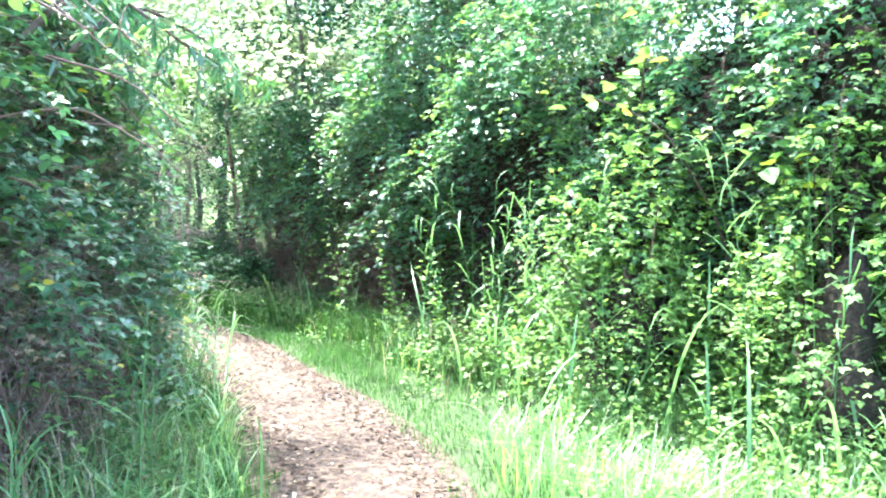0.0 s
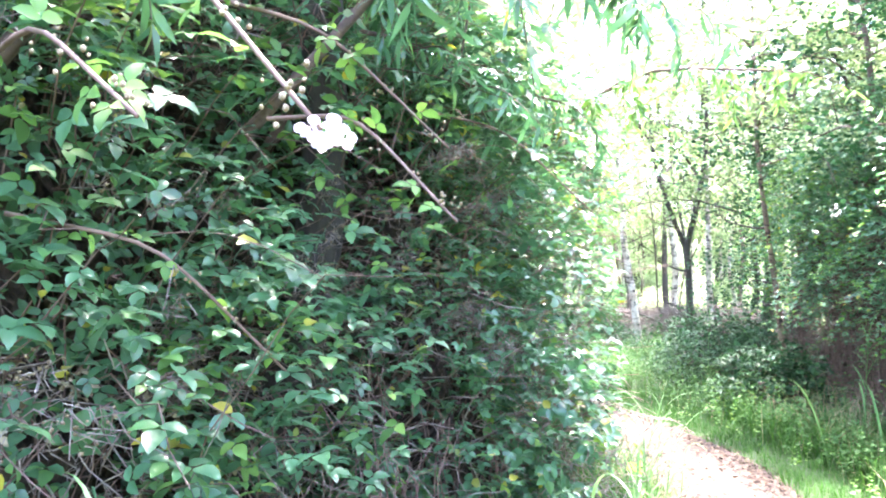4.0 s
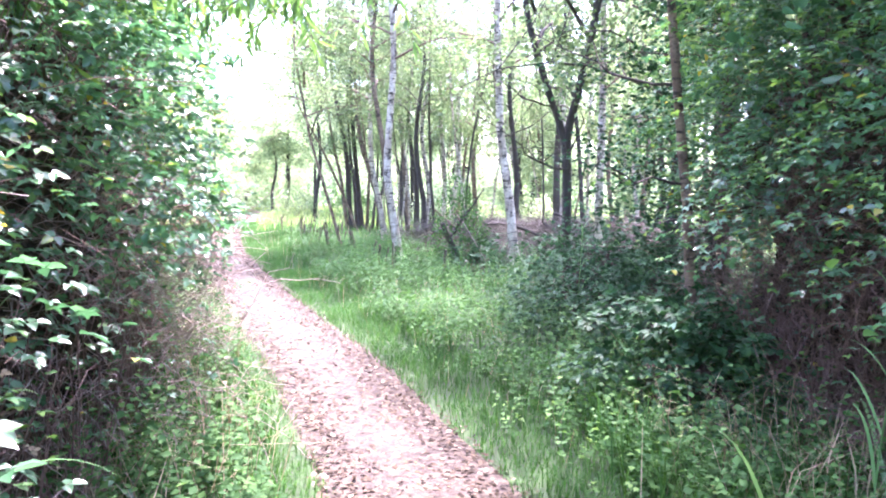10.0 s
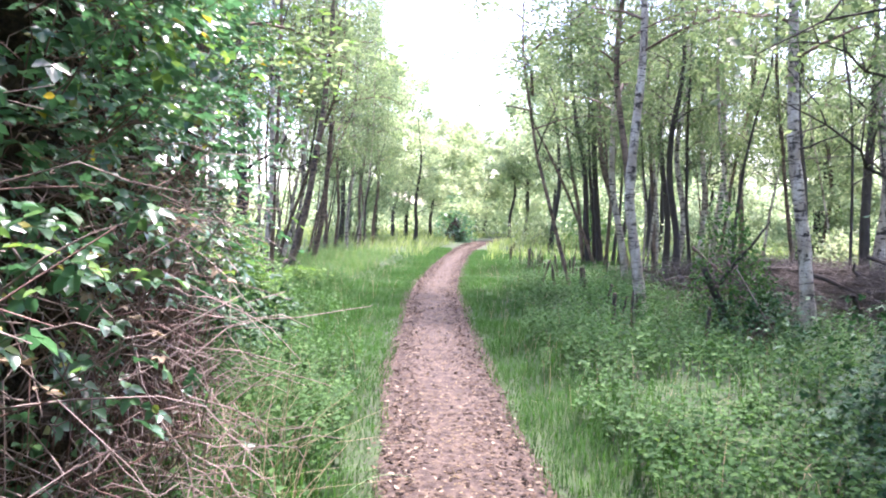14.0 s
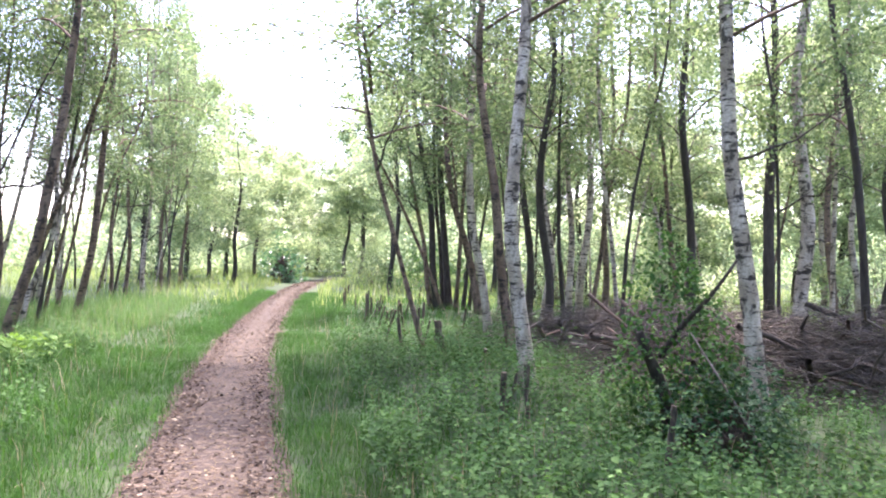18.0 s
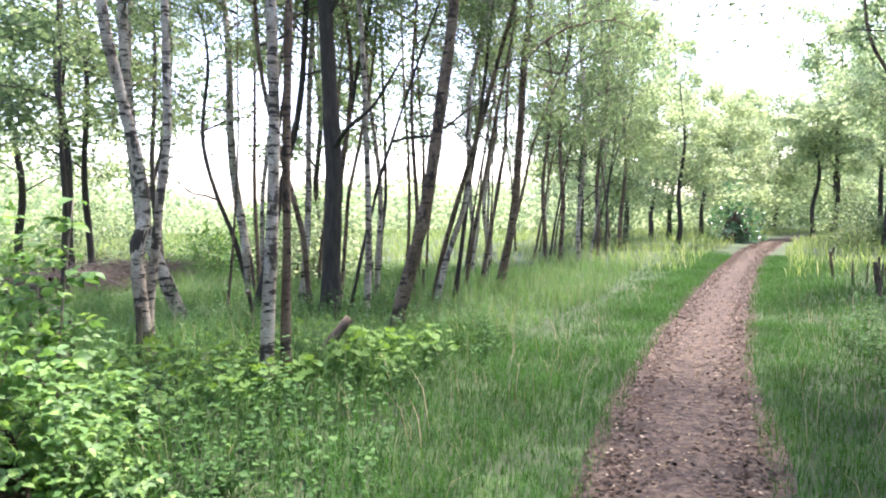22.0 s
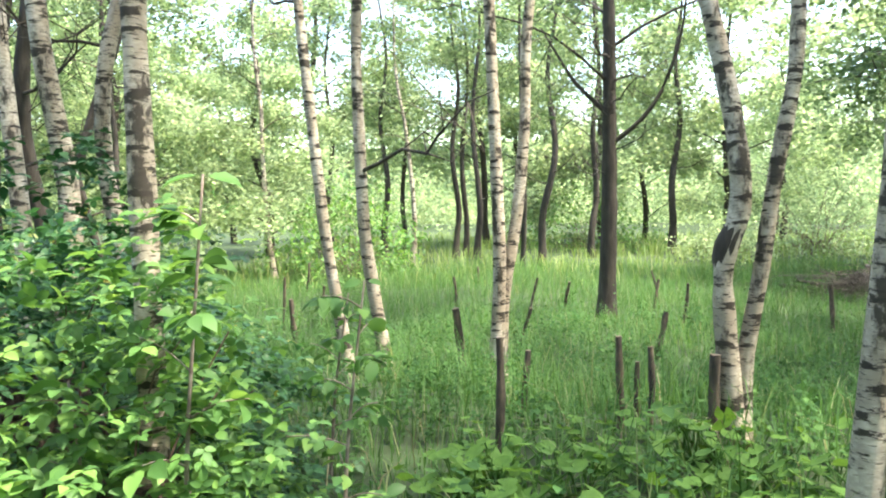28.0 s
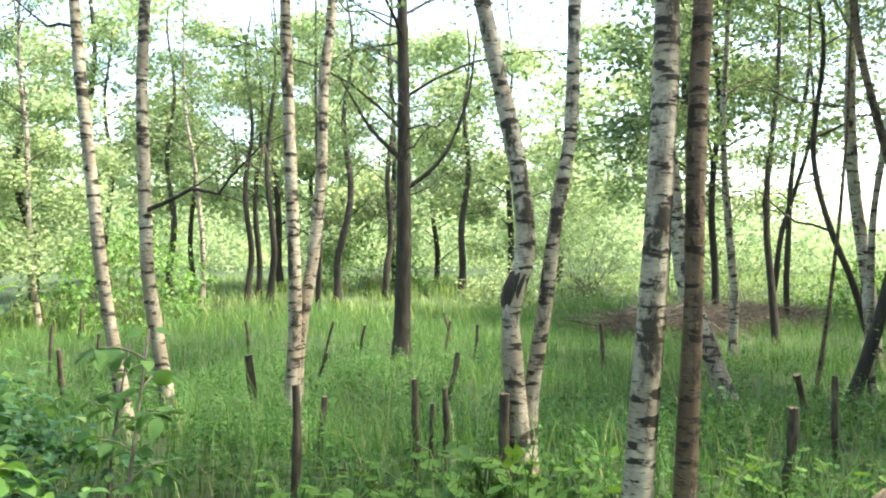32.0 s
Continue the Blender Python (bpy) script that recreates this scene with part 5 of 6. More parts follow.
def brush_pile(x, y, length, width, height, turn, sticks, seed, label):
    rng = np.random.default_rng(seed)
    root = thing("brush_pile", label, "brush pile", (x, y, float(ground_height([(x, y)])[0])))
    root.rotation_euler = (0, 0, radians(turn))
    shapes = []
    for k in range(4):
        q = np.linspace(-0.5, 0.5, 6)[:, None]
        ln = q * np.array([1.0, 0, 0]) + rng.normal(0, 0.05, (6, 3)) + np.array([0, 0.25, 0.15]) * q ** 2 * rng.normal()
        shapes.append(data_mesh("stick", *tube(ln, np.linspace(0.016, 0.006, 6) * (1.0, 1.6, 2.4, 0.8)[k], 6), (DEAD_WOOD, TWIG, DARK_BARK, DEAD_WOOD)[k]))
    for k in range(sticks):
        u, w = rng.uniform(-0.5, 0.5), rng.normal(0, 0.3)
        z = height * max(0.06, 1 - (abs(w) * 1.6) ** 1.5 - 0.5 * abs(u)) * rng.uniform(0.1, 1)
        ob = part_mesh("stick", shapes[k % 4], root)
        ob.matrix_basis = Matrix.LocRotScale(Vector((u * length, w * width, z)), Euler((0, rng.normal(0, 0.26), rng.normal(0, 0.8))), Vector((rng.uniform(0.7, 1.9), 1, 1)))
    gu, gw = np.meshgrid(np.linspace(-0.56, 0.56, 31), np.linspace(-0.75, 0.75, 13), indexing="ij")
    gz = 0.27 * height * np.maximum(0, 1 - (np.abs(gw) * 1.5) ** 1.6 - 0.6 * np.abs(gu) ** 1.5 + 0.22 * lumps(np.stack([gu.ravel() * length, gw.ravel() * width], -1), 3.0, seed).reshape(gu.shape)) - 0.03
    i, j = np.meshgrid(np.arange(30), np.arange(12), indexing="ij")
    body = np.stack([gu * length, gw * width, gz], -1).reshape(-1, 3) + rng.normal(0, 0.05, (gu.size, 3))
    part_mesh("mound", data_mesh("mound", body, np.stack([i * 13 + j, (i + 1) * 13 + j, (i + 1) * 13 + j + 1, i * 13 + j + 1], -1).reshape(-1, 4), BRUSH), root, "dark rotting twigs and leaf litter")
    n = sticks * 55
    u, w = rng.uniform(-0.5, 0.5, n), rng.normal(0, 0.3, n)
    z = height * np.maximum(0.05, 1 - (np.abs(w) * 1.6) ** 1.5 - 0.5 * np.abs(u)) * rng.uniform(0, 1, n)
    s = np.stack([u * length, w * width, z], -1)
    v, f = canes_from(s, s + rng.normal(0, 0.35, (n, 3)) * np.array([1.6, 1, 0.4]), rng, 0.0055, 4, 0.05)
    part_mesh("brushwood", data_mesh("brushwood", v, f, DEAD_WOOD), root, "fine tangled twigs", "stuff")


def dead_stump():
    root = thing("dead_stump", "dark leaning dead stump under young leaves", "stump", (3.12, 8.0, float(ground_height([(3.12, 8.0)])[0]) - 0.03))
    line = smooth_line([(0, 0, 0), (-0.06, 0.02, 0.4), (-0.2, 0.0, 0.65), (-0.32, -0.02, 0.9)], 12)
    part_mesh("trunk", data_mesh("trunk", *tube(line, 0.055 * np.linspace(1.3, 0.7, 12), 9), DARK_BARK), root)
    bough = smooth_line([(-0.12, 0.0, 0.7), (0.0, -0.15, 1.0), (0.1, -0.3, 1.15), (0.3, -0.4, 1.5)], 9)
    part_mesh("limb", data_mesh("limb", *tube(bough, np.linspace(0.03, 0.012, 9), 6), DARK_BARK), root)


def leaning_stick():
    root = thing("leaning_stick", "pale bare stick leaning on a bush", "stick", (3.52, 7.28, 0.03))
    line = smooth_line([(0, 0, 0), (-0.2, 0.16, 0.42), (-0.45, 0.37, 0.92)], 9)
    part_mesh("shaft", data_mesh("shaft", *tube(line, np.linspace(0.012, 0.006, 9), 6), PALE_TWIG), root)


dead_stump()
leaning_stick()
brush_pile(6.3, 9.7, 5.4, 1.6, 0.95, -18, 130, 301, "long heap of cut branches among the birches")
brush_pile(5.4, 13.4, 3.6, 1.3, 0.8, 10, 70, 302, "heap of cut branches behind the birches")
brush_pile(-12.3, 16.9, 4.2, 1.2, 0.5, 95, 60, 303, "dark heap of cut brushwood across the clearing")

# ---------------------------------------------------------------- undergrowth
def zone(n, x0, x1, y0, y1, rng):
    return np.stack([rng.uniform(x0, x1, n), rng.uniform(y0, y1, n)], -1)


def inside_left(xy):
    """Behind the face of the left hedge."""
    f = smooth_line(LEFT_FACE, 60)
    x = np.interp(xy[:, 1], f[:, 1], f[:, 0])
    return (xy[:, 1] < 4.2) & (xy[:, 0] < x - 0.25)


def inside_right(xy):
    f = smooth_line(RIGHT_FACE, 60)
    x = np.interp(xy[:, 1], f[:, 1], f[:, 0])
    return (xy[:, 1] < 0.7) & (xy[:, 0] > x + 0.25)


def leafy_bed(xy):
    """The bed of broad-leaved plants, where little grass grows."""
    return (xy[:, 0] < -2.9) & (xy[:, 0] > -4.4) & (xy[:, 1] > 8.7) & (xy[:, 1] < 10.2) & (np.sin(xy[:, 0] * 37.7 + xy[:, 1] * 91.3) < -0.2)


def open_ground(xy, gap):
    return xy[~leafy_bed(xy) & (np.abs(path_distance(xy)) > gap) & ~inside_left(xy) & ~inside_right(xy)]


def beyond(xy):
    """Only the ground past the near wood and glade."""
    return xy[(xy[:, 0] < -14) | (xy[:, 0] > 10) | (xy[:, 1] > 22)]


def grass(name, label, xy, h, w, lean, seed, mat=GRASS):
    rng = np.random.default_rng(seed)
    n = len(xy)
    tall = rng.uniform(h[0], h[1], n) * (1 + 0.3 * lumps(xy, 0.9, seed * 0.1) + 0.3 * lumps(xy, 3.1, seed * 0.1 + 2))
    v, f = blades(on_ground(xy), np.maximum(tall, 0.04), rng.uniform(w[0], w[1], n), rng.uniform(lean[0], lean[1], n), rng)
    tagged(new(name, data_mesh(name, v, f, mat)), label, "grass", kind="stuff")


rng = np.random.default_rng(77)
along = rng.integers(0, 172, 180000)
step = unit(np.gradient(PATH_LINE, axis=0))
side = np.stack([step[:, 1], -step[:, 0]], -1)
off = rng.choice([-1, 1], 180000) * (0.50 + np.abs(rng.normal(0, 0.75, 180000)))
verge = PATH_LINE[along] + side[along] * off[:, None] + rng.normal(0, 0.12, (180000, 2))
verge = open_ground(verge, 0.44)
grass("verge_grass", "soft bright green grass along both sides of the path", verge, (0.05, 0.15), (0.003, 0.006), (0.4, 1.3), 401)
grass("sunlit_glade_grass", "tall soft grass filling the birch glade", open_ground(zone(105000, -17, -2.6, 2.5, 23, rng), 1.2), (0.16, 0.42), (0.0035, 0.008), (0.3, 1.2), 402, SUNLIT_GLADE)
grass("wood_grass", "rough grass between the trees", open_ground(zone(52000, 0.6, 12, 0, 26, rng), 1.0), (0.08, 0.34), (0.004, 0.008), (0.3, 1.2), 403)
grass("far_grass", "meadow grass beyond the wood, coloured pale for sunlight", beyond(open_ground(zone(75000, -34, 22, -4, 52, rng), 1.0)), (0.25, 0.55), (0.012, 0.025), (0.3, 1.0), 404, MEADOW)
grass("dry_grass", "straw-coloured dead grass stalks", open_ground(zone(3500, -5, 5, -10, 20, rng), 0.7), (0.2, 0.5), (0.003, 0.005), (0.2, 1.2), 405, DRY)


def herbs(name, label, xy, tall, size, seed, mat=HERB, per=9):
    """Leafy weeds: short stems with leaves all the way up."""
    rng = np.random.default_rng(seed)
    xy = xy[rng.random(len(xy)) < np.where(lumps(xy, 1.6, seed * 0.1 + 1) + 0.5 * lumps(xy, 4.0, seed * 0.1 + 3) > -0.05, 1.0, 0.2)]
    base = on_ground(xy)
    n = len(xy)
    h = rng.uniform(*tall, n) * (1 + 0.4 * lumps(xy, 1.2, seed * 0.1)) * np.where(rng.random(n) < 0.12, 1.5, 1.0)
    p = np.repeat(base, per, 0)
    t = np.tile(np.linspace(0.25, 1, per), n)
    a = np.tile(np.arange(per) * 2.4, n) + np.repeat(rng.uniform(0, 6.3, n), per)
    lean = np.repeat(rng.normal(0, 0.18, (n, 2)), per, 0)
    hh = np.repeat(h, per)
    p[:, 2] += hh * t
    p[:, :2] += lean * (hh * t)[:, None]
    ahead = np.stack([np.cos(a), np.sin(a), rng.normal(0.0, 0.3, n * per)], -1)
    v, f = scattered(SMALL_LEAF, p, ahead, np.array([0, 0, 1.0]) + rng.normal(0, 0.25, (n * per, 3)), rng.uniform(*size, n * per) * (1.15 - 0.5 * t), rng, np.full(n * per, 1.1))
    tagged(new(name, data_mesh(name, v, f, mat)), label, "weeds", kind="stuff")


herbs("verge_weeds", "leafy green weeds along the right verge", open_ground(zone(11500, 0.6, 5.5, -3, 16, rng), 0.95), (0.12, 0.45), (0.025, 0.07), 411, per=11)
herbs("hedge_weeds", "small leafy weeds at the foot of the hedges", open_ground(zone(2600, -5.5, 2.4, -10, 2, rng), 0.75), (0.06, 0.3), (0.03, 0.06), 412, FRESH)
herbs("glade_weeds", "leafy weeds among the glade's grass", open_ground(zone(5600, -10, -2.4, 4.5, 14, rng), 1.3), (0.1, 0.38), (0.025, 0.06), 413, HERB, 13)
herbs("shady_weeds", "dark leafy weeds between the hedge and the path", open_ground(zone(4200, -2.4, -0.5, -2.2, 5.5, rng), 0.72), (0.15, 0.5), (0.025, 0.06), 415, HERB, 13)
herbs("left_weeds", "leafy weeds on the left verge", open_ground(zone(1000, -3.6, -1.3, 2.5, 9.5, rng), 1.3), (0.12, 0.4), (0.03, 0.07), 414)


def along_face(face, side, n, near, far, rng):
    """Spots in front of a hedge's foot."""
    line = smooth_line(face, 80)
    step = unit(np.gradient(line, axis=0))
    out = -side * np.stack([step[:, 1], -step[:, 0]], -1)
    i = rng.integers(0, 80, n)
    return open_ground(line[i] + out[i] * rng.uniform(near, far, (n, 1)) + rng.normal(0, 0.08, (n, 2)), 0.62)


rng = np.random.default_rng(99)
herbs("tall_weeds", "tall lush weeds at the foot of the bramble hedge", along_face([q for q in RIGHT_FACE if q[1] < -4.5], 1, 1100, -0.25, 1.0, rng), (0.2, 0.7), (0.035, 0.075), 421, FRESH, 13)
# HERB in place of FRESH: the shade at this foot is in the colour
herbs("shade_weeds", "weeds at the bramble hedge's foot, in a darker colour for shade", along_face([q for q in RIGHT_FACE if q[1] > -5.0], 1, 700, -0.1, 0.8, rng), (0.1, 0.4), (0.03, 0.06), 426, HERB, 11)
herbs("bend_weeds", "lush light-green weeds inside the path's bend", open_ground(zone(800, -3.6, -0.3, -10.6, -7.2, rng), 0.85), (0.15, 0.55), (0.03, 0.065), 427, FRESH, 13)
grass("bend_grass", "long grass inside the path's bend", open_ground(zone(8000, -3.6, -0.2, -10.8, -7.2, rng), 0.7), (0.15, 0.5), (0.004, 0.011), (0.4, 1.2), 428, REED)
herbs("reedy_weeds", "tall light-green weeds standing before the hedge", along_face([q for q in RIGHT_FACE if q[1] < -4.5], 1, 520, -0.25, 0.7, rng), (0.5, 1.4), (0.05, 0.10), 425, FRESH, 19)
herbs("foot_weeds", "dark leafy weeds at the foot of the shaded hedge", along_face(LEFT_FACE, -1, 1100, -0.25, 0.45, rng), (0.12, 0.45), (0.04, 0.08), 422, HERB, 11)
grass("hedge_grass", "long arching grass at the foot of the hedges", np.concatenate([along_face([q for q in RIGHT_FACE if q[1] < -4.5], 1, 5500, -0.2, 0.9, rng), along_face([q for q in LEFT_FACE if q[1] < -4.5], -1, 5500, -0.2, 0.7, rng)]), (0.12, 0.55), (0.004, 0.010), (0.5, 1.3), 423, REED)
# GRASS in place of REED, darker to give the hedges' shade
grass("shade_grass", "long grass at the foot of the hedges, in a darker colour for shade", np.concatenate([along_face([q for q in RIGHT_FACE if q[1] > -5.2], 1, 5000, -0.2, 0.9, rng), along_face([q for q in LEFT_FACE if q[1] > -5.2], -1, 6000, -0.2, 0.5, rng)]), (0.12, 0.5), (0.004, 0.009), (0.5, 1.3), 429)
grass("bank_grass", "soft grass on the low bank beside the glade", open_ground(zone(20000, -3.6, -1.2, 6.0, 13.5, rng), 1.0), (0.08, 0.26), (0.0035, 0.007), (0.4, 1.3), 430)
grass("hedge_straw", "pale dead grass stalks at the foot of the hedges", np.concatenate([along_face(RIGHT_FACE, 1, 2500, -0.3, 0.6, rng), along_face(LEFT_FACE, -1, 2500, -0.3, 0.4, rng)]), (0.2, 0.7), (0.003, 0.006), (0.3, 1.2), 424, DRY)


def reed_blade_mesh(seed):
    rng = np.random.default_rng(seed)
    t = np.linspace(0, 1, 9)[:, None]
    bend = rng.uniform(0.25, 0.75)
    ln = np.array([0, 0, 1]) * (t - (0.2 + 0.35 * bend) * t ** 3) + np.array([1.0, 0, 0]) * bend * t ** 2
    w = 0.0075 * np.array([0.7, 1, 1.05, 1.05, 1, 0.85, 0.65, 0.4, 0.03])[:, None]
    s, up = np.array([0, 1.0, 0]), np.array([-0.3, 0, 0.3])
    v = np.concatenate([ln - s * w, ln - up * w * 0.4, ln + s * w])
    f = np.array([(i + 9 * c, i + 9 + 9 * c, i + 10 + 9 * c, i + 1 + 9 * c) for i in range(8) for c in (0, 1)])
    return data_mesh("blade", v, f, REED)


REED_BLADES = [reed_blade_mesh(900 + k) for k in range(6)]


def reed_clump(x, y, count, tall, seed, spread=0.25):
    rng = np.random.default_rng(seed)
    z = float(ground_height([(x, y)])[0])
    root = thing("reed_clump", "clump of long arching reed blades beside the path", "reeds", (x, y, z), "reeds by the path")
    for k in range(count):
        ob = part_mesh("blade", REED_BLADES[k % 6], root)
        h = rng.uniform(0.5, 1.0) * tall
        ob.matrix_basis = Matrix.LocRotScale(Vector((rng.normal(0, spread), rng.normal(0, spread), 0)), Euler((rng.normal(0, 0.12), rng.normal(0, 0.12), rng.uniform(0, 6.3))), Vector((h, h * rng.uniform(0.8, 1.2), h)))


for k, (x, y, n, t) in enumerate(((-1.3, -9.3, 16, 1.2), (-0.7, -8.6, 18, 1.3), (-0.35, -7.6, 22, 1.5), (-0.1, -6.9, 20, 1.5), (0.15, -6.1, 14, 1.2), (-0.9, -7.7, 12, 0.8), (-1.9, -9.6, 14, 0.9), (0.75, -4.6, 9, 1.0), (1.3, -2.6, 7, 1.2), (0.15, -8.0, 16, 1.7), (0.45, -6.9, 14, 1.8), (0.6, -5.9, 12, 1.5), (-0.1, -9.2, 16, 1.6),
                                 (-4.7, -7.7, 16, 0.8), (-4.0, -7.0, 14, 0.7), (-3.2, -6.15, 12, 0.75), (-2.5, -5.0, 10, 0.7), (-1.9, -3.9, 9, 0.6), (-5.6, -8.4, 12, 0.8), (-4.9, -8.15, 15, 0.8), (-4.3, -7.5, 16, 0.85), (-3.6, -6.85, 14, 0.85), (-5.3, -8.55, 14, 0.8), (-3.0, -6.0, 12, 0.75), (-2.7, -5.55, 10, 0.7), (-1.55, 1.8, 8, 0.7), (2.1, 1.5, 9, 0.6), (2.5, 4.4, 9, 0.6), (-2.9, 6.6, 7, 0.7))):
    reed_clump(x, y, n, t, 500 + k, 0.3)


def round_leaf_mesh(seed):
    rng = np.random.default_rng(seed)
    a = np.linspace(-2.75, 2.75, 13)
    r = 1 - 0.12 * np.cos(a * 3) + rng.normal(0, 0.03, 13)
    rim = np.stack([np.sin(a) * r, np.cos(a) * r * 1.05, 0.16 * r ** 2 + rng.normal(0, 0.04, 13)], -1)
    v = np.concatenate([[(0, -0.1, 0)], rim * np.array([0.5, 0.5, 0.45]), rim])
    f = [(0, i + 1, i + 2) for i in range(12)]
    f += [(i + 1, i + 14, i + 15) for i in range(12)] + [(i + 1, i + 15, i + 2) for i in range(12)]
    return data_mesh("leaf", v, f, BROAD)


ROUND_LEAVES = [round_leaf_mesh(s) for s in range(5)]


def butterbur(x, y, seed):
    rng = np.random.default_rng(seed)
    z = float(ground_height([(x, y)])[0])
    root = thing("butterbur_plant", "low plant with broad round light-green leaves", "plant", (x, y, z), "broad-leaved plants")
    for k in range(int(rng.integers(5, 9))):
        a, d, h, s = rng.uniform(0, 6.3), rng.uniform(0.04, 0.26), rng.uniform(0.08, 0.24), rng.uniform(0.024, 0.048)
        top = np.array([math.cos(a) * d, math.sin(a) * d, h])
        stalk = part_mesh("stalk", data_mesh("stalk", *tube([(0, 0, 0), top * np.array([0.5, 0.5, 0.6]), top], [0.005, 0.004, 0.003], 4, False), FRESH), root)
        ob = part_mesh("leaf", ROUND_LEAVES[k % 5], stalk)
        ob.matrix_basis = Matrix.LocRotScale(Vector(top), Euler((rng.normal(-0.25, 0.3), rng.normal(0, 0.3), a - 1.57)), Vector((s, s, s)))


rng = np.random.default_rng(88)
spots = np.concatenate([zone(70, -4.4, -2.9, 8.7, 10.2, rng), zone(34, -3.3, -2.55, 10.2, 11.8, rng), zone(12, -4.6, -3.4, 9.9, 11.4, rng)])
for k, (x, y) in enumerate(spots):
    butterbur(float(x), float(y), 600 + k)


def shoot(x, y, h, seed, lean=(0.12, 0.0), size=0.085):
    """A tall single stem with pairs of leaves."""
    rng = np.random.default_rng(seed)
    z = float(ground_height([(x, y)])[0])
    root = thing("sapling_shoot", "tall pale shoot with paired oval leaves", "sapling", (x, y, z), "shoots by the path")
    line = smooth_line([(0, 0, 0), (lean[0] * 0.3, lean[1] * 0.3, h * 0.5), (lean[0], lean[1], h)], 12)
    stem = part_mesh("stem", data_mesh("stem", *tube(line, np.linspace(0.008, 0.003, 12), 6), PALE_TWIG), root)
    pos, way = [line[np.repeat(np.arange(2, 12), 2)]], []
    a = np.repeat(np.arange(10) * 1.6, 2) + np.tile([0, 3.14], 10)
    way.append(np.stack([np.cos(a), np.sin(a), np.full(20, -0.25)], -1))
    for k in range(2, 11):
        a = k * 2.4 + rng.normal(0, 0.3)
        tip = np.array([math.cos(a), math.sin(a), 0.35]) * rng.uniform(0.12, 0.26) * (1.2 - 0.06 * k)
        twig = smooth_line([tuple(line[k]), tuple(line[k] + tip * 0.5 + np.array([0, 0, 0.02])), tuple(line[k] + tip)], 7)
        part_mesh("twig", data_mesh("twig", *tube(twig, np.linspace(0.003, 0.0015, 7), 4, False), PALE_TWIG), stem)
        i = np.repeat(np.arange(2, 7), 2)
        b = a + np.tile([0.9, -0.9], 5) + rng.normal(0, 0.25, 10)
        pos.append(twig[i])
        way.append(np.stack([np.cos(b), np.sin(b), rng.normal(-0.3, 0.25, 10)], -1))
    pos, way = np.concatenate(pos), np.concatenate(way)
    n = len(pos)
    lv, lf = scattered(OVAL, pos + way * 0.012, way, np.array([0, 0, 0.75]) + way * np.array([0.5, 0.5, 0]) + rng.normal(0, 0.4, (n, 3)), rng.uniform(0.6, 1.05, n) * size, rng)
    part_mesh("foliage", data_mesh("foliage", lv, lf, FRESH), root)


shoot(-2.95, 8.02, 1.28, 801, (0.06, 0.1))
shoot(-3.45, 8.35, 0.95, 802, (-0.05, 0.08), 0.07)
shoot(-3.1, 7.75, 0.8, 803)
shoot(-4.3, 8.2, 0.8, 804, (0.1, 0.1), 0.07)
shoot(0.9, -4.4, 0.9, 805, (-0.1, 0.05), 0.07)
shoot(1.2, -3.3, 0.8, 806, (-0.15, 0.0), 0.07)


def willow_spray(x, y, z, seed, count=5, foot=None, mat=FRESH):
    """A twig of long narrow leaves that hangs over the path from a bough in the hedge."""
    rng = np.random.default_rng(seed)
    root = thing("hanging_branch", "overhanging branch with long narrow green leaves", "branch", (0, 0, 0), "boughs over the path")
    foot = np.array([-1.75, y + 0.4, 1.6] if foot is None else foot)
    tip = np.array([x, y, z])
    bough = smooth_line([tuple(foot), tuple((foot + tip) / 2 + np.array([0, 0, 0.5])), tuple(tip)], 12)
    v, f = tube(bough, np.linspace(0.022, 0.005, 12), 6)
    part_mesh("bough", data_mesh("bough", v, f, TWIG), root)
    sets, pos = [], []
    for k in range(count * 2):
        s = bough[int(rng.integers(4, 12))]
        e = s + np.array([rng.normal(0, 0.25), rng.normal(0, 0.25), -rng.uniform(0.05, 0.3)])
        ln = smooth_line([tuple(s), tuple((s + e) / 2 + np.array([0, 0, 0.06])), tuple(e)], 8)
        sets.append(tube(ln, np.linspace(0.004, 0.0015, 8), 3, False))
        pos.append(np.repeat(ln, 3, 0))
    for v, f in sets:
        part_mesh("twig", data_mesh("twig", v, f, TWIG), root)
    p = np.concatenate(pos)
    n = len(p)
    lv, lf = scattered(LONG_LEAF, p, unit(rng.normal(0, 0.5, (n, 3)) + np.array([0, 0, -0.9])), rng.normal(0, 1, (n, 3)), rng.uniform(0.07, 0.13, n), rng)
    part_mesh("foliage", data_mesh("foliage", lv, lf, mat), root)


willow_spray(-0.45, 0.5, 2.75, 821, 8)
willow_spray(-0.75, 1.4, 2.7, 822, 6)
willow_spray(-0.9, -1.5, 2.7, 823, 6)


def berry_mesh():
    bm = bmesh.new()
    bmesh.ops.create_icosphere(bm, subdivisions=1, radius=1.0)
    for v in bm.verts:
        v.co.z *= 1.15
    me = bpy.data.meshes.new("berry")
    bm.to_mesh(me)
    bm.free()
    me.materials.append(BERRY)
    return me


BERRY_MESH = berry_mesh()


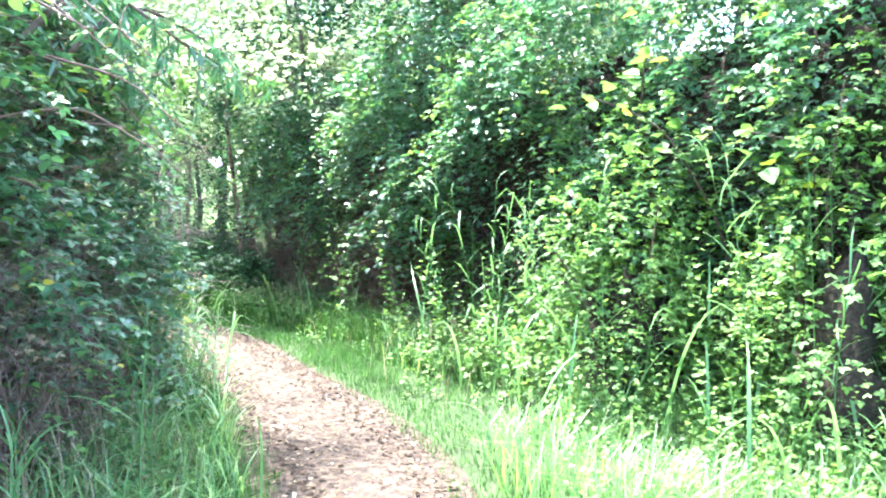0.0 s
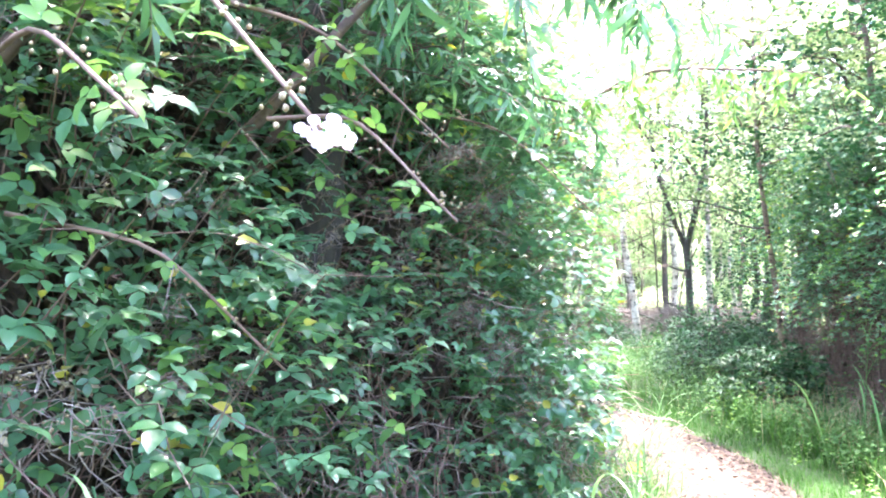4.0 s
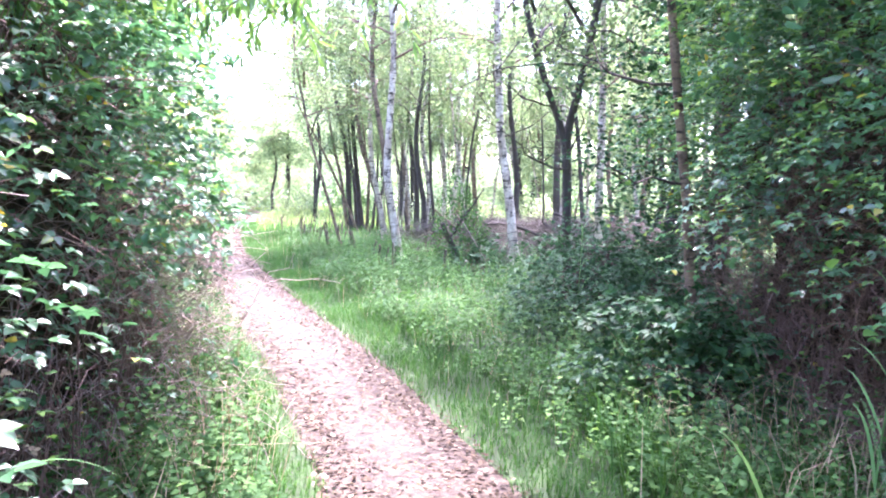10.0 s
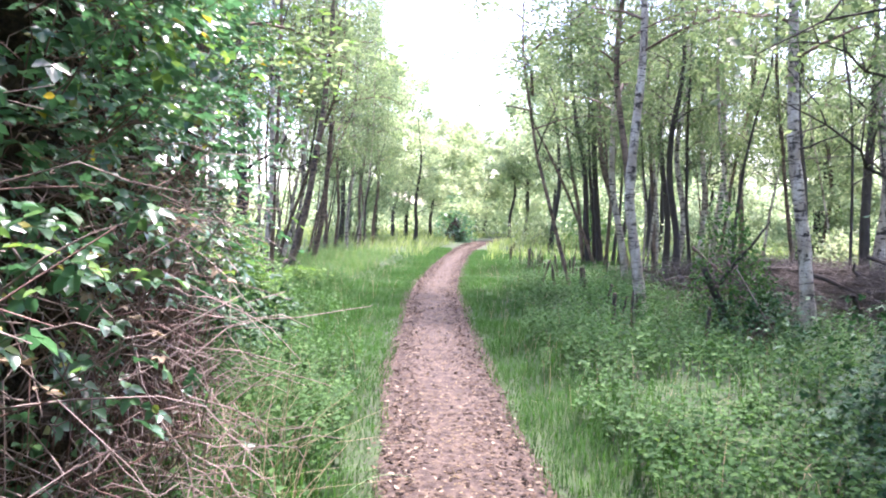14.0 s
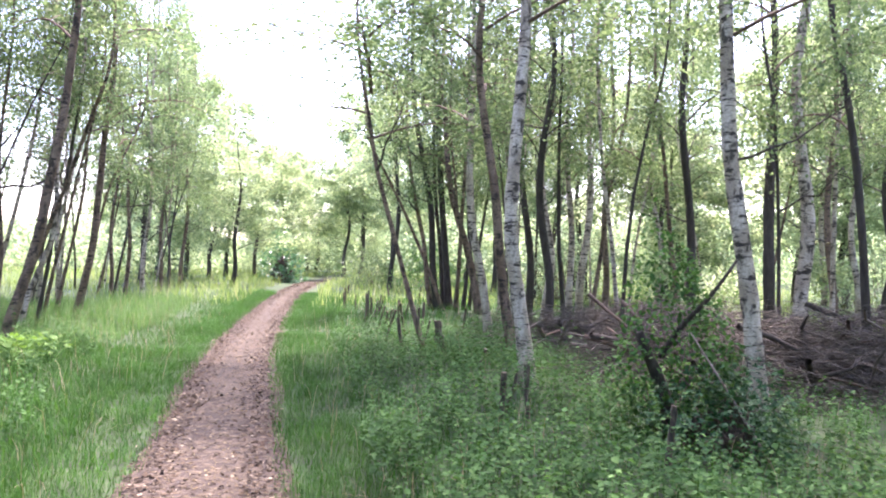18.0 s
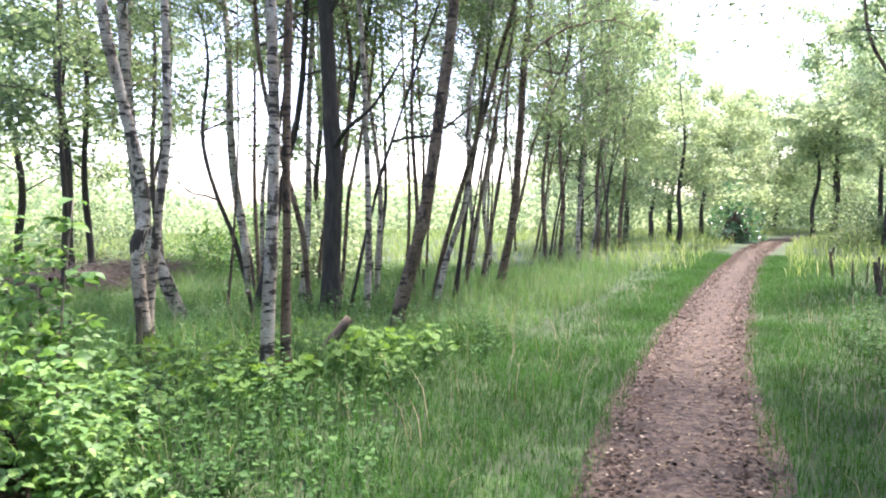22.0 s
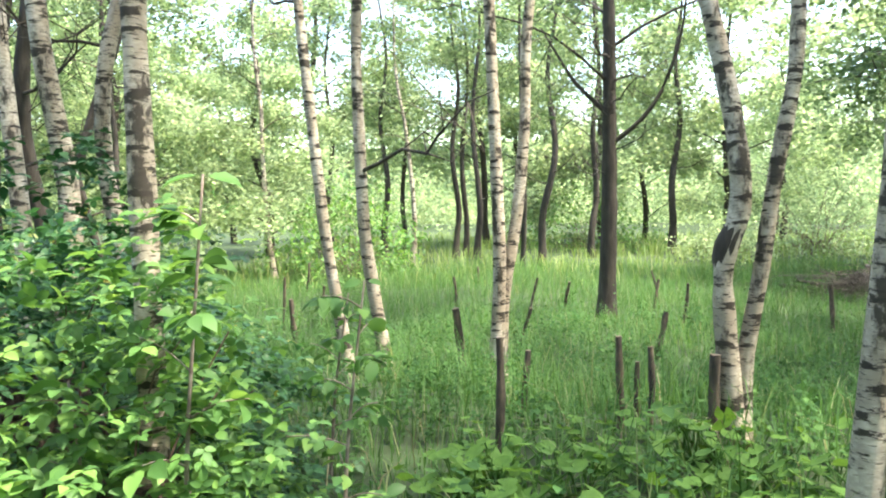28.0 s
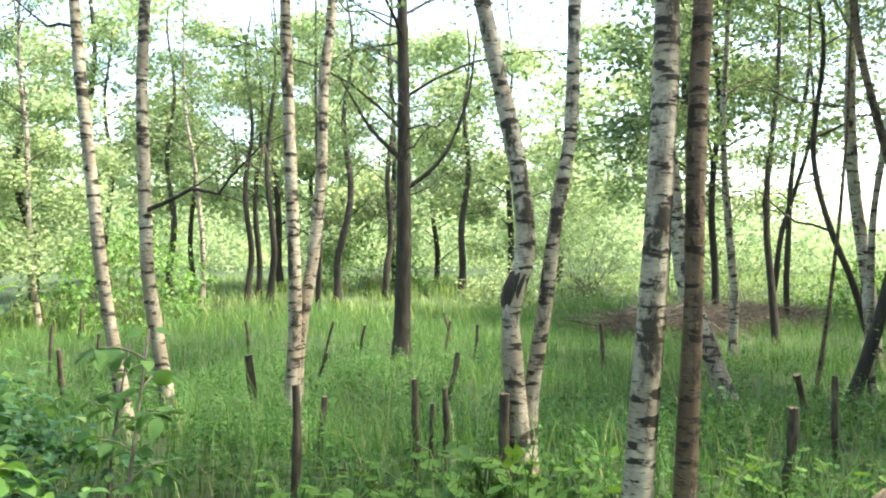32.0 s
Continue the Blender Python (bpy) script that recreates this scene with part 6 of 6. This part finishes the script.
def bramble_spray(base, tip, seed, flower=True):
    """An arching cane with blossom or unripe berries that stands out of the hedge."""
    rng = np.random.default_rng(seed)
    root = thing("bramble_spray", "arching bramble cane with pale blossom and unripe berries", "bramble cane", (0, 0, 0), "bramble canes")
    b, t = np.array(base, float), np.array(tip, float)
    line = smooth_line([base, tuple((b + t) / 2 + np.array([0, 0, 0.12])), tip], 12)
    v, f = tube(line, np.linspace(0.006, 0.003, 12), 6)
    part_mesh("cane", data_mesh("cane", v, f, CANE), root)
    k = rng.integers(2, 11, 8)
    ahead = unit(rng.normal(0, 1, (8, 3)) + np.array([0, 0, -0.2]))
    lv, lf = scattered(OVAL_TRIO, line[k], ahead, np.array([0, 0, 1.0]) + rng.normal(0, 0.3, (8, 3)), rng.uniform(0.045, 0.07, 8), rng)
    part_mesh("foliage", data_mesh("foliage", lv, lf, FRESH), root)
    if flower:
        a = np.arange(20) * 1.257 + np.repeat([0, 0.4, 0.8, 0.2], 5)
        ahead = np.stack([np.cos(a), 0.35 * np.ones(20), np.sin(a)], -1)
        heads = np.array([(-0.014, 0, 0.0), (0.012, -0.01, 0.004), (0.002, -0.012, -0.014), (0.026, 0.004, -0.006)])
        fv, ff = scattered(oval_leaf(0.95), np.repeat(t[None] + heads, 5, 0) + rng.normal(0, 0.002, (20, 3)), ahead, np.repeat([[0.0, -1.0, 0.2]], 20, 0) + rng.normal(0, 0.25, (20, 3)), 0.016, rng)
        part_mesh("blossom", data_mesh("blossom", fv, ff, PETAL), root, "white blossom")
    for b in range(20):
        at = line[(10, 10, 8, 6)[b % 4]] + rng.normal(0, 0.018, 3)
        ob = part_mesh("berry", BERRY_MESH, root)
        ob.matrix_basis = Matrix.LocRotScale(Vector(at), None, Vector((float(rng.uniform(0.0028, 0.005)),) * 3))


bramble_spray((-3.75, -6.6, 2.15), (-3.29, -7.05, 1.73), 831)
bramble_spray((-3.9, -6.5, 1.9), (-3.5, -7.0, 1.75), 832, False)
bramble_spray((-3.4, -6.1, 1.95), (-3.0, -6.4, 1.68), 833, False)
bramble_spray((-4.3, -6.8, 2.4), (-3.75, -7.3, 1.98), 834, False)
bramble_spray((-2.9, -5.2, 2.2), (-2.3, -5.4, 1.8), 835, False)


def leafy_branch(root_at, bends, seed, leaf=(0.09, 0.15), mat=YELLOW_LEAF, count=26, name="hazel_branch", label="hazel branch with large yellow-green leaves reaching out of the hedge"):
    """A branch from the ground up through a hedge, with broad leaves towards its end."""
    rng = np.random.default_rng(seed)
    root = thing(name, label, "branch", root_at)
    o = np.array(root_at, float)
    line = smooth_line([(0, 0, 0)] + [tuple(np.array(b) - o) for b in bends], 20)
    part_mesh("bough", data_mesh("bough", *tube(line, np.linspace(0.016, 0.004, 20), 6), TWIG), root)
    for _ in range(count):
        q = line[int(rng.integers(9, 20))] + rng.normal(0, 0.10, 3)
        a = rng.uniform(0, 6.3)
        v, f = scattered(leaf_shape(0.85, 0.15, 0.06), np.zeros((1, 3)), np.array([[math.cos(a), math.sin(a), rng.normal(-0.2, 0.3)]]), np.array([[rng.normal(0, 0.35), rng.normal(0, 0.35), 1.0]]), rng.uniform(*leaf), rng)
        ob = part_mesh("leaf", data_mesh("leaf", v, f, mat if rng.random() < 0.35 else FRESH), root)
        ob.location = Vector(q)


leafy_branch((0.55, -8.2, 0.05), [(0.3, -8.0, 1.4), (-0.05, -7.7, 2.1), (-0.5, -7.3, 2.3)], 841)
leafy_branch((0.5, -9.0, 0.05), [(0.2, -8.9, 1.3), (-0.3, -8.7, 1.9), (-0.75, -8.45, 1.95)], 842, count=30)
leafy_branch((0.9, -7.0, 0.05), [(0.6, -7.2, 1.6), (0.3, -7.4, 2.4), (-0.1, -7.6, 2.75)], 843)
leafy_branch((1.75, -2.6, 0.05), [(1.6, -2.75, 0.7), (1.45, -2.85, 1.15), (1.3, -3.0, 1.2)], 844, (0.04, 0.07), count=14, label="thin shoot with withered yellow leaves at the hedge's hollow foot")
leafy_branch((1.9, -1.9, 0.05), [(1.75, -2.0, 0.8), (1.6, -2.2, 1.2), (1.5, -2.4, 1.15)], 845, (0.04, 0.07), count=12, label="thin shoot with withered yellow leaves at the hedge's hollow foot")


def reed_stalk(x, y, tall, seed):
    """A standing reed: a straight stem with long leaves that spread to both sides and hang over."""
    rng = np.random.default_rng(seed)
    root = thing("reed_stalk", "tall reed stem with long spreading green leaves", "reeds", (x, y, float(ground_height([(x, y)])[0])), "reed stems by the path")
    lean = rng.normal(0, 0.12, 2)
    line = smooth_line([(0, 0, 0), (lean[0] * 0.4 * tall, lean[1] * 0.4 * tall, tall * 0.55), (lean[0] * tall, lean[1] * tall, tall)], 12)
    stem = part_mesh("stem", data_mesh("stem", *tube(line, np.linspace(0.005, 0.002, 12), 5), REED), root)
    turn = rng.uniform(0, 6.3)
    for k in range(9):
        ob = part_mesh("leaf", REED_BLADES[int(rng.integers(0, 6))], stem)
        h = rng.uniform(0.3, 0.55) * (1 - 0.3 * (k / 9))
        ob.matrix_basis = Matrix.LocRotScale(Vector(line[3 + k]), Euler((rng.normal(0, 0.2), rng.uniform(0.35, 1.1) * (1 - 0.07 * k), turn + k * 3.14 + rng.normal(0, 0.35))), Vector((h, h * 1.7, h)))


rng = np.random.default_rng(71)
for k in range(48):
    y = rng.uniform(-9.8, -5.4)
    x = np.interp(y, [-10.2, -8.4, -6.6, -4.9], [-0.9, -0.3, 0.1, 0.6]) + rng.normal(0, 0.3)
    reed_stalk(float(x), float(y), float(rng.uniform(1.0, 1.9)), 3400 + k)
for k, (x, y) in enumerate(((1.25, -3.4), (1.4, -2.2), (2.5, 0.9), (2.3, 1.9), (-2.75, -5.6), (-3.6, -6.9), (-2.0, -4.4), (-1.45, -2.4), (-3.4, 7.1), (-2.9, 6.9))):
    reed_stalk(x, y, 0.8 + 0.3 * (k % 2), 3500 + k)

for k in range(26):
    y = float(rng.uniform(-8.0, -3.6))
    x = float(np.interp(y, [-8.4, -7.25, -6.4, -5.1, -3.4], [-6.8, -5.0, -3.35, -2.1, -1.35])) + float(rng.normal(0.12, 0.1))
    reed_stalk(x, y, float(rng.uniform(0.5, 0.95)), 3600 + k)
willow_spray(-2.2, -4.8, 2.35, 824, 9, (-3.2, -4.2, 1.8), BRAMBLE)
willow_spray(-2.7, -5.2, 2.3, 825, 8, (-3.6, -5.2, 1.8), BRAMBLE)
willow_spray(-2.2, -5.7, 2.5, 826, 9, (-3.5, -5.6, 2.0), BRAMBLE)
willow_spray(-2.9, -6.4, 2.3, 827, 7, (-4.0, -6.3, 1.9), BRAMBLE)
willow_spray(-0.5, -0.7, 2.35, 828, 10, (-1.8, -0.6, 1.8))
willow_spray(-0.6, -4.3, 2.7, 829, 8, (-2.4, -3.6, 1.9))
willow_spray(-0.55, -1.35, 2.28, 846, 9, (-1.9, -0.9, 1.9))
willow_spray(-0.15, -1.0, 2.42, 847, 9, (-1.9, -0.5, 2.0))
bramble_spray((-3.6, -6.1, 2.25), (-2.95, -6.05, 1.9), 836, False)
bramble_spray((-3.9, -6.3, 1.7), (-3.35, -6.15, 1.35), 837, False)
bramble_spray((-4.4, -7.2, 2.3), (-3.9, -7.6, 2.0), 838, False)
bramble_spray((-4.8, -7.5, 2.1), (-4.3, -8.0, 1.95), 839, False)

# ---------------------------------------------------------------- thickets that close the views
for k, (x, y, r, h, n) in enumerate(((-9.0, 19.5, 1.4, 1.6, 1500), (-11.5, 22.5, 1.8, 2.0, 1700), (-5.6, 33.5, 1.6, 2.0, 1500), (8.2, 25.5, 1.6, 2.0, 1500), (12.0, 23.5, 1.8, 2.2, 1600), (10.2, 29.0, 2.0, 2.4, 1600), (14.0, 18.5, 1.7, 2.0, 1500), (5.2, 31.0, 1.5, 1.9, 1400), (3.0, 34.0, 1.3, 1.6, 1300), (8.8, 16.8, 1.0, 1.2, 900), (11.0, 11.0, 1.3, 1.5, 1200), (7.2, 2.2, 1.5, 1.6, 1400), (9.5, 6.0, 1.5, 1.7, 1400), (5.6, 0.2, 1.3, 1.5, 1300)) + (
                                     (-12.0, 4.0, 1.6, 1.7, 1500), (-10.0, 2.6, 1.3, 1.6, 1300), (-16.0, 7.0, 1.7, 1.8, 1500), (-17.5, 21.5, 1.9, 1.8, 1600), (-21.0, 19.0, 2.0, 2.0, 1600), (-24.0, 13.5, 2.0, 1.8, 1500), (-13.0, 25.5, 1.9, 2.0, 1600), (-19.5, 16.0, 1.2, 1.1, 1000), (-12.6, 20.6, 1.2, 1.2, 1000))):
    bush("thicket_shrub", "rounded leafy shrub at the edge of the open wood", "shrub", (x, y), r, h, int(1.8 * n), 950 + k, (PALE_SUNLIT_LEAF, FRESH, BIRCH_LEAF)[k % 3], SMALL_LEAF, (0.06, 0.12), False)
bush("holly_shrub", "dark dense shrub where the path bends away", "shrub", (-0.9, 38.0), 1.0, 2.2, 1500, 990, BRAMBLE, SMALL_LEAF, (0.1, 0.18))
for gx, gy, gt, gs in ((4.4, 1.6, 7.0, 1.2), (6.0, -0.6, 7.0, 1.3), (3.0, -3.0, 6.5, 1.1), (-3.5, -2.7, 6.2, 1.2), (-3.4, -0.6, 6.0, 1.0), (-3.6, -5.0, 5.5, 0.9), (3.6, -4.3, 6.0, 1.1), (3.4, -1.6, 6.0, 1.0), (4.8, -6.5, 7.0, 1.3), (-4.6, -3.8, 5.5, 1.0), (-3.4, -1.2, 5.5, 1.0), (-6.6, -6.0, 6.0, 1.2)):
    willow(gx, gy, gt, gs, 2.3, WILLOW_CROWNS)


def opening(a):
    """Where the distant woods stand lower: along the path and over the open field beyond the glade."""
    a = (a + np.pi) % (2 * np.pi) - np.pi
    field = np.interp(a, radians(1) * np.array([-58, -48, -14, -8]), [1.0, 0.5, 0.5, 1.0])
    return field * np.where(np.abs(a) < 0.10, 0.6, 1.0)


def far_woods():
    """A belt of distant leafy trees and scrub all round, with gaps and an uneven top."""
    rng = np.random.default_rng(5)
    n = 300000
    a = rng.uniform(0, 2 * np.pi, n)
    d = rng.uniform(40, 62, n)
    c = np.array([-3.0, 8.0])
    xy = c + np.stack([np.sin(a), np.cos(a)], -1) * d[:, None]
    top = 6.5 + 2.6 * lumps(np.stack([np.sin(a), np.cos(a)], -1) * 5, 1.0, 3.0) + 1.2 * lumps(np.stack([np.sin(a), np.cos(a)], -1) * 17, 1.0, 4.0)
    top = top * opening(a)
    z = np.maximum(top, 1.5) * rng.random(n) ** 0.8
    p = np.c_[xy, z]
    p = p[(lumps(p, 0.45, 9.0) > -0.5) | (p[:, 2] < 3.0)]
    n = len(p)
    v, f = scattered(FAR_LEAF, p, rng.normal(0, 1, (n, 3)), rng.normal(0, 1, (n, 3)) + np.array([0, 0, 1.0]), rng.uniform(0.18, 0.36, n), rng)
    tagged(new("far_woods", data_mesh("far_woods", v, f, PALE_SUNLIT_LEAF)), "distant belt of trees and scrub, leaves paled for sun and haze", "woods", kind="stuff")
    # the closed mass of greenery behind the outer leaves
    b = np.linspace(0, 2 * np.pi, 361)[:-1]
    d = np.stack([np.sin(b), np.cos(b)], -1)
    high = 6.5 + 2.6 * lumps(d * 5, 1.0, 3.0) + 1.2 * lumps(d * 17, 1.0, 4.0)
    high = np.maximum(high * opening(b), 1.5) * 0.8
    rows = np.linspace(0, 1, 9)
    ring = c + d * 58
    v = np.stack([np.c_[ring + d * (1.5 * lumps(np.c_[ring, high * r], 0.4, 2.0))[:, None] - d * 3 * (1 - r), high * r] for r in rows], 1).reshape(-1, 3)
    i, j = np.meshgrid(np.arange(360), np.arange(8), indexing="ij")
    i2 = (i + 1) % 360
    f = np.stack([i * 9 + j, i2 * 9 + j, i2 * 9 + j + 1, i * 9 + j + 1], -1).reshape(-1, 4)
    tagged(new("backdrop", data_mesh("backdrop", v, f, FAR_GREEN)), "closed green wall behind the distant leaves, colour lightened for sun", "woods", kind="structure")


far_woods()
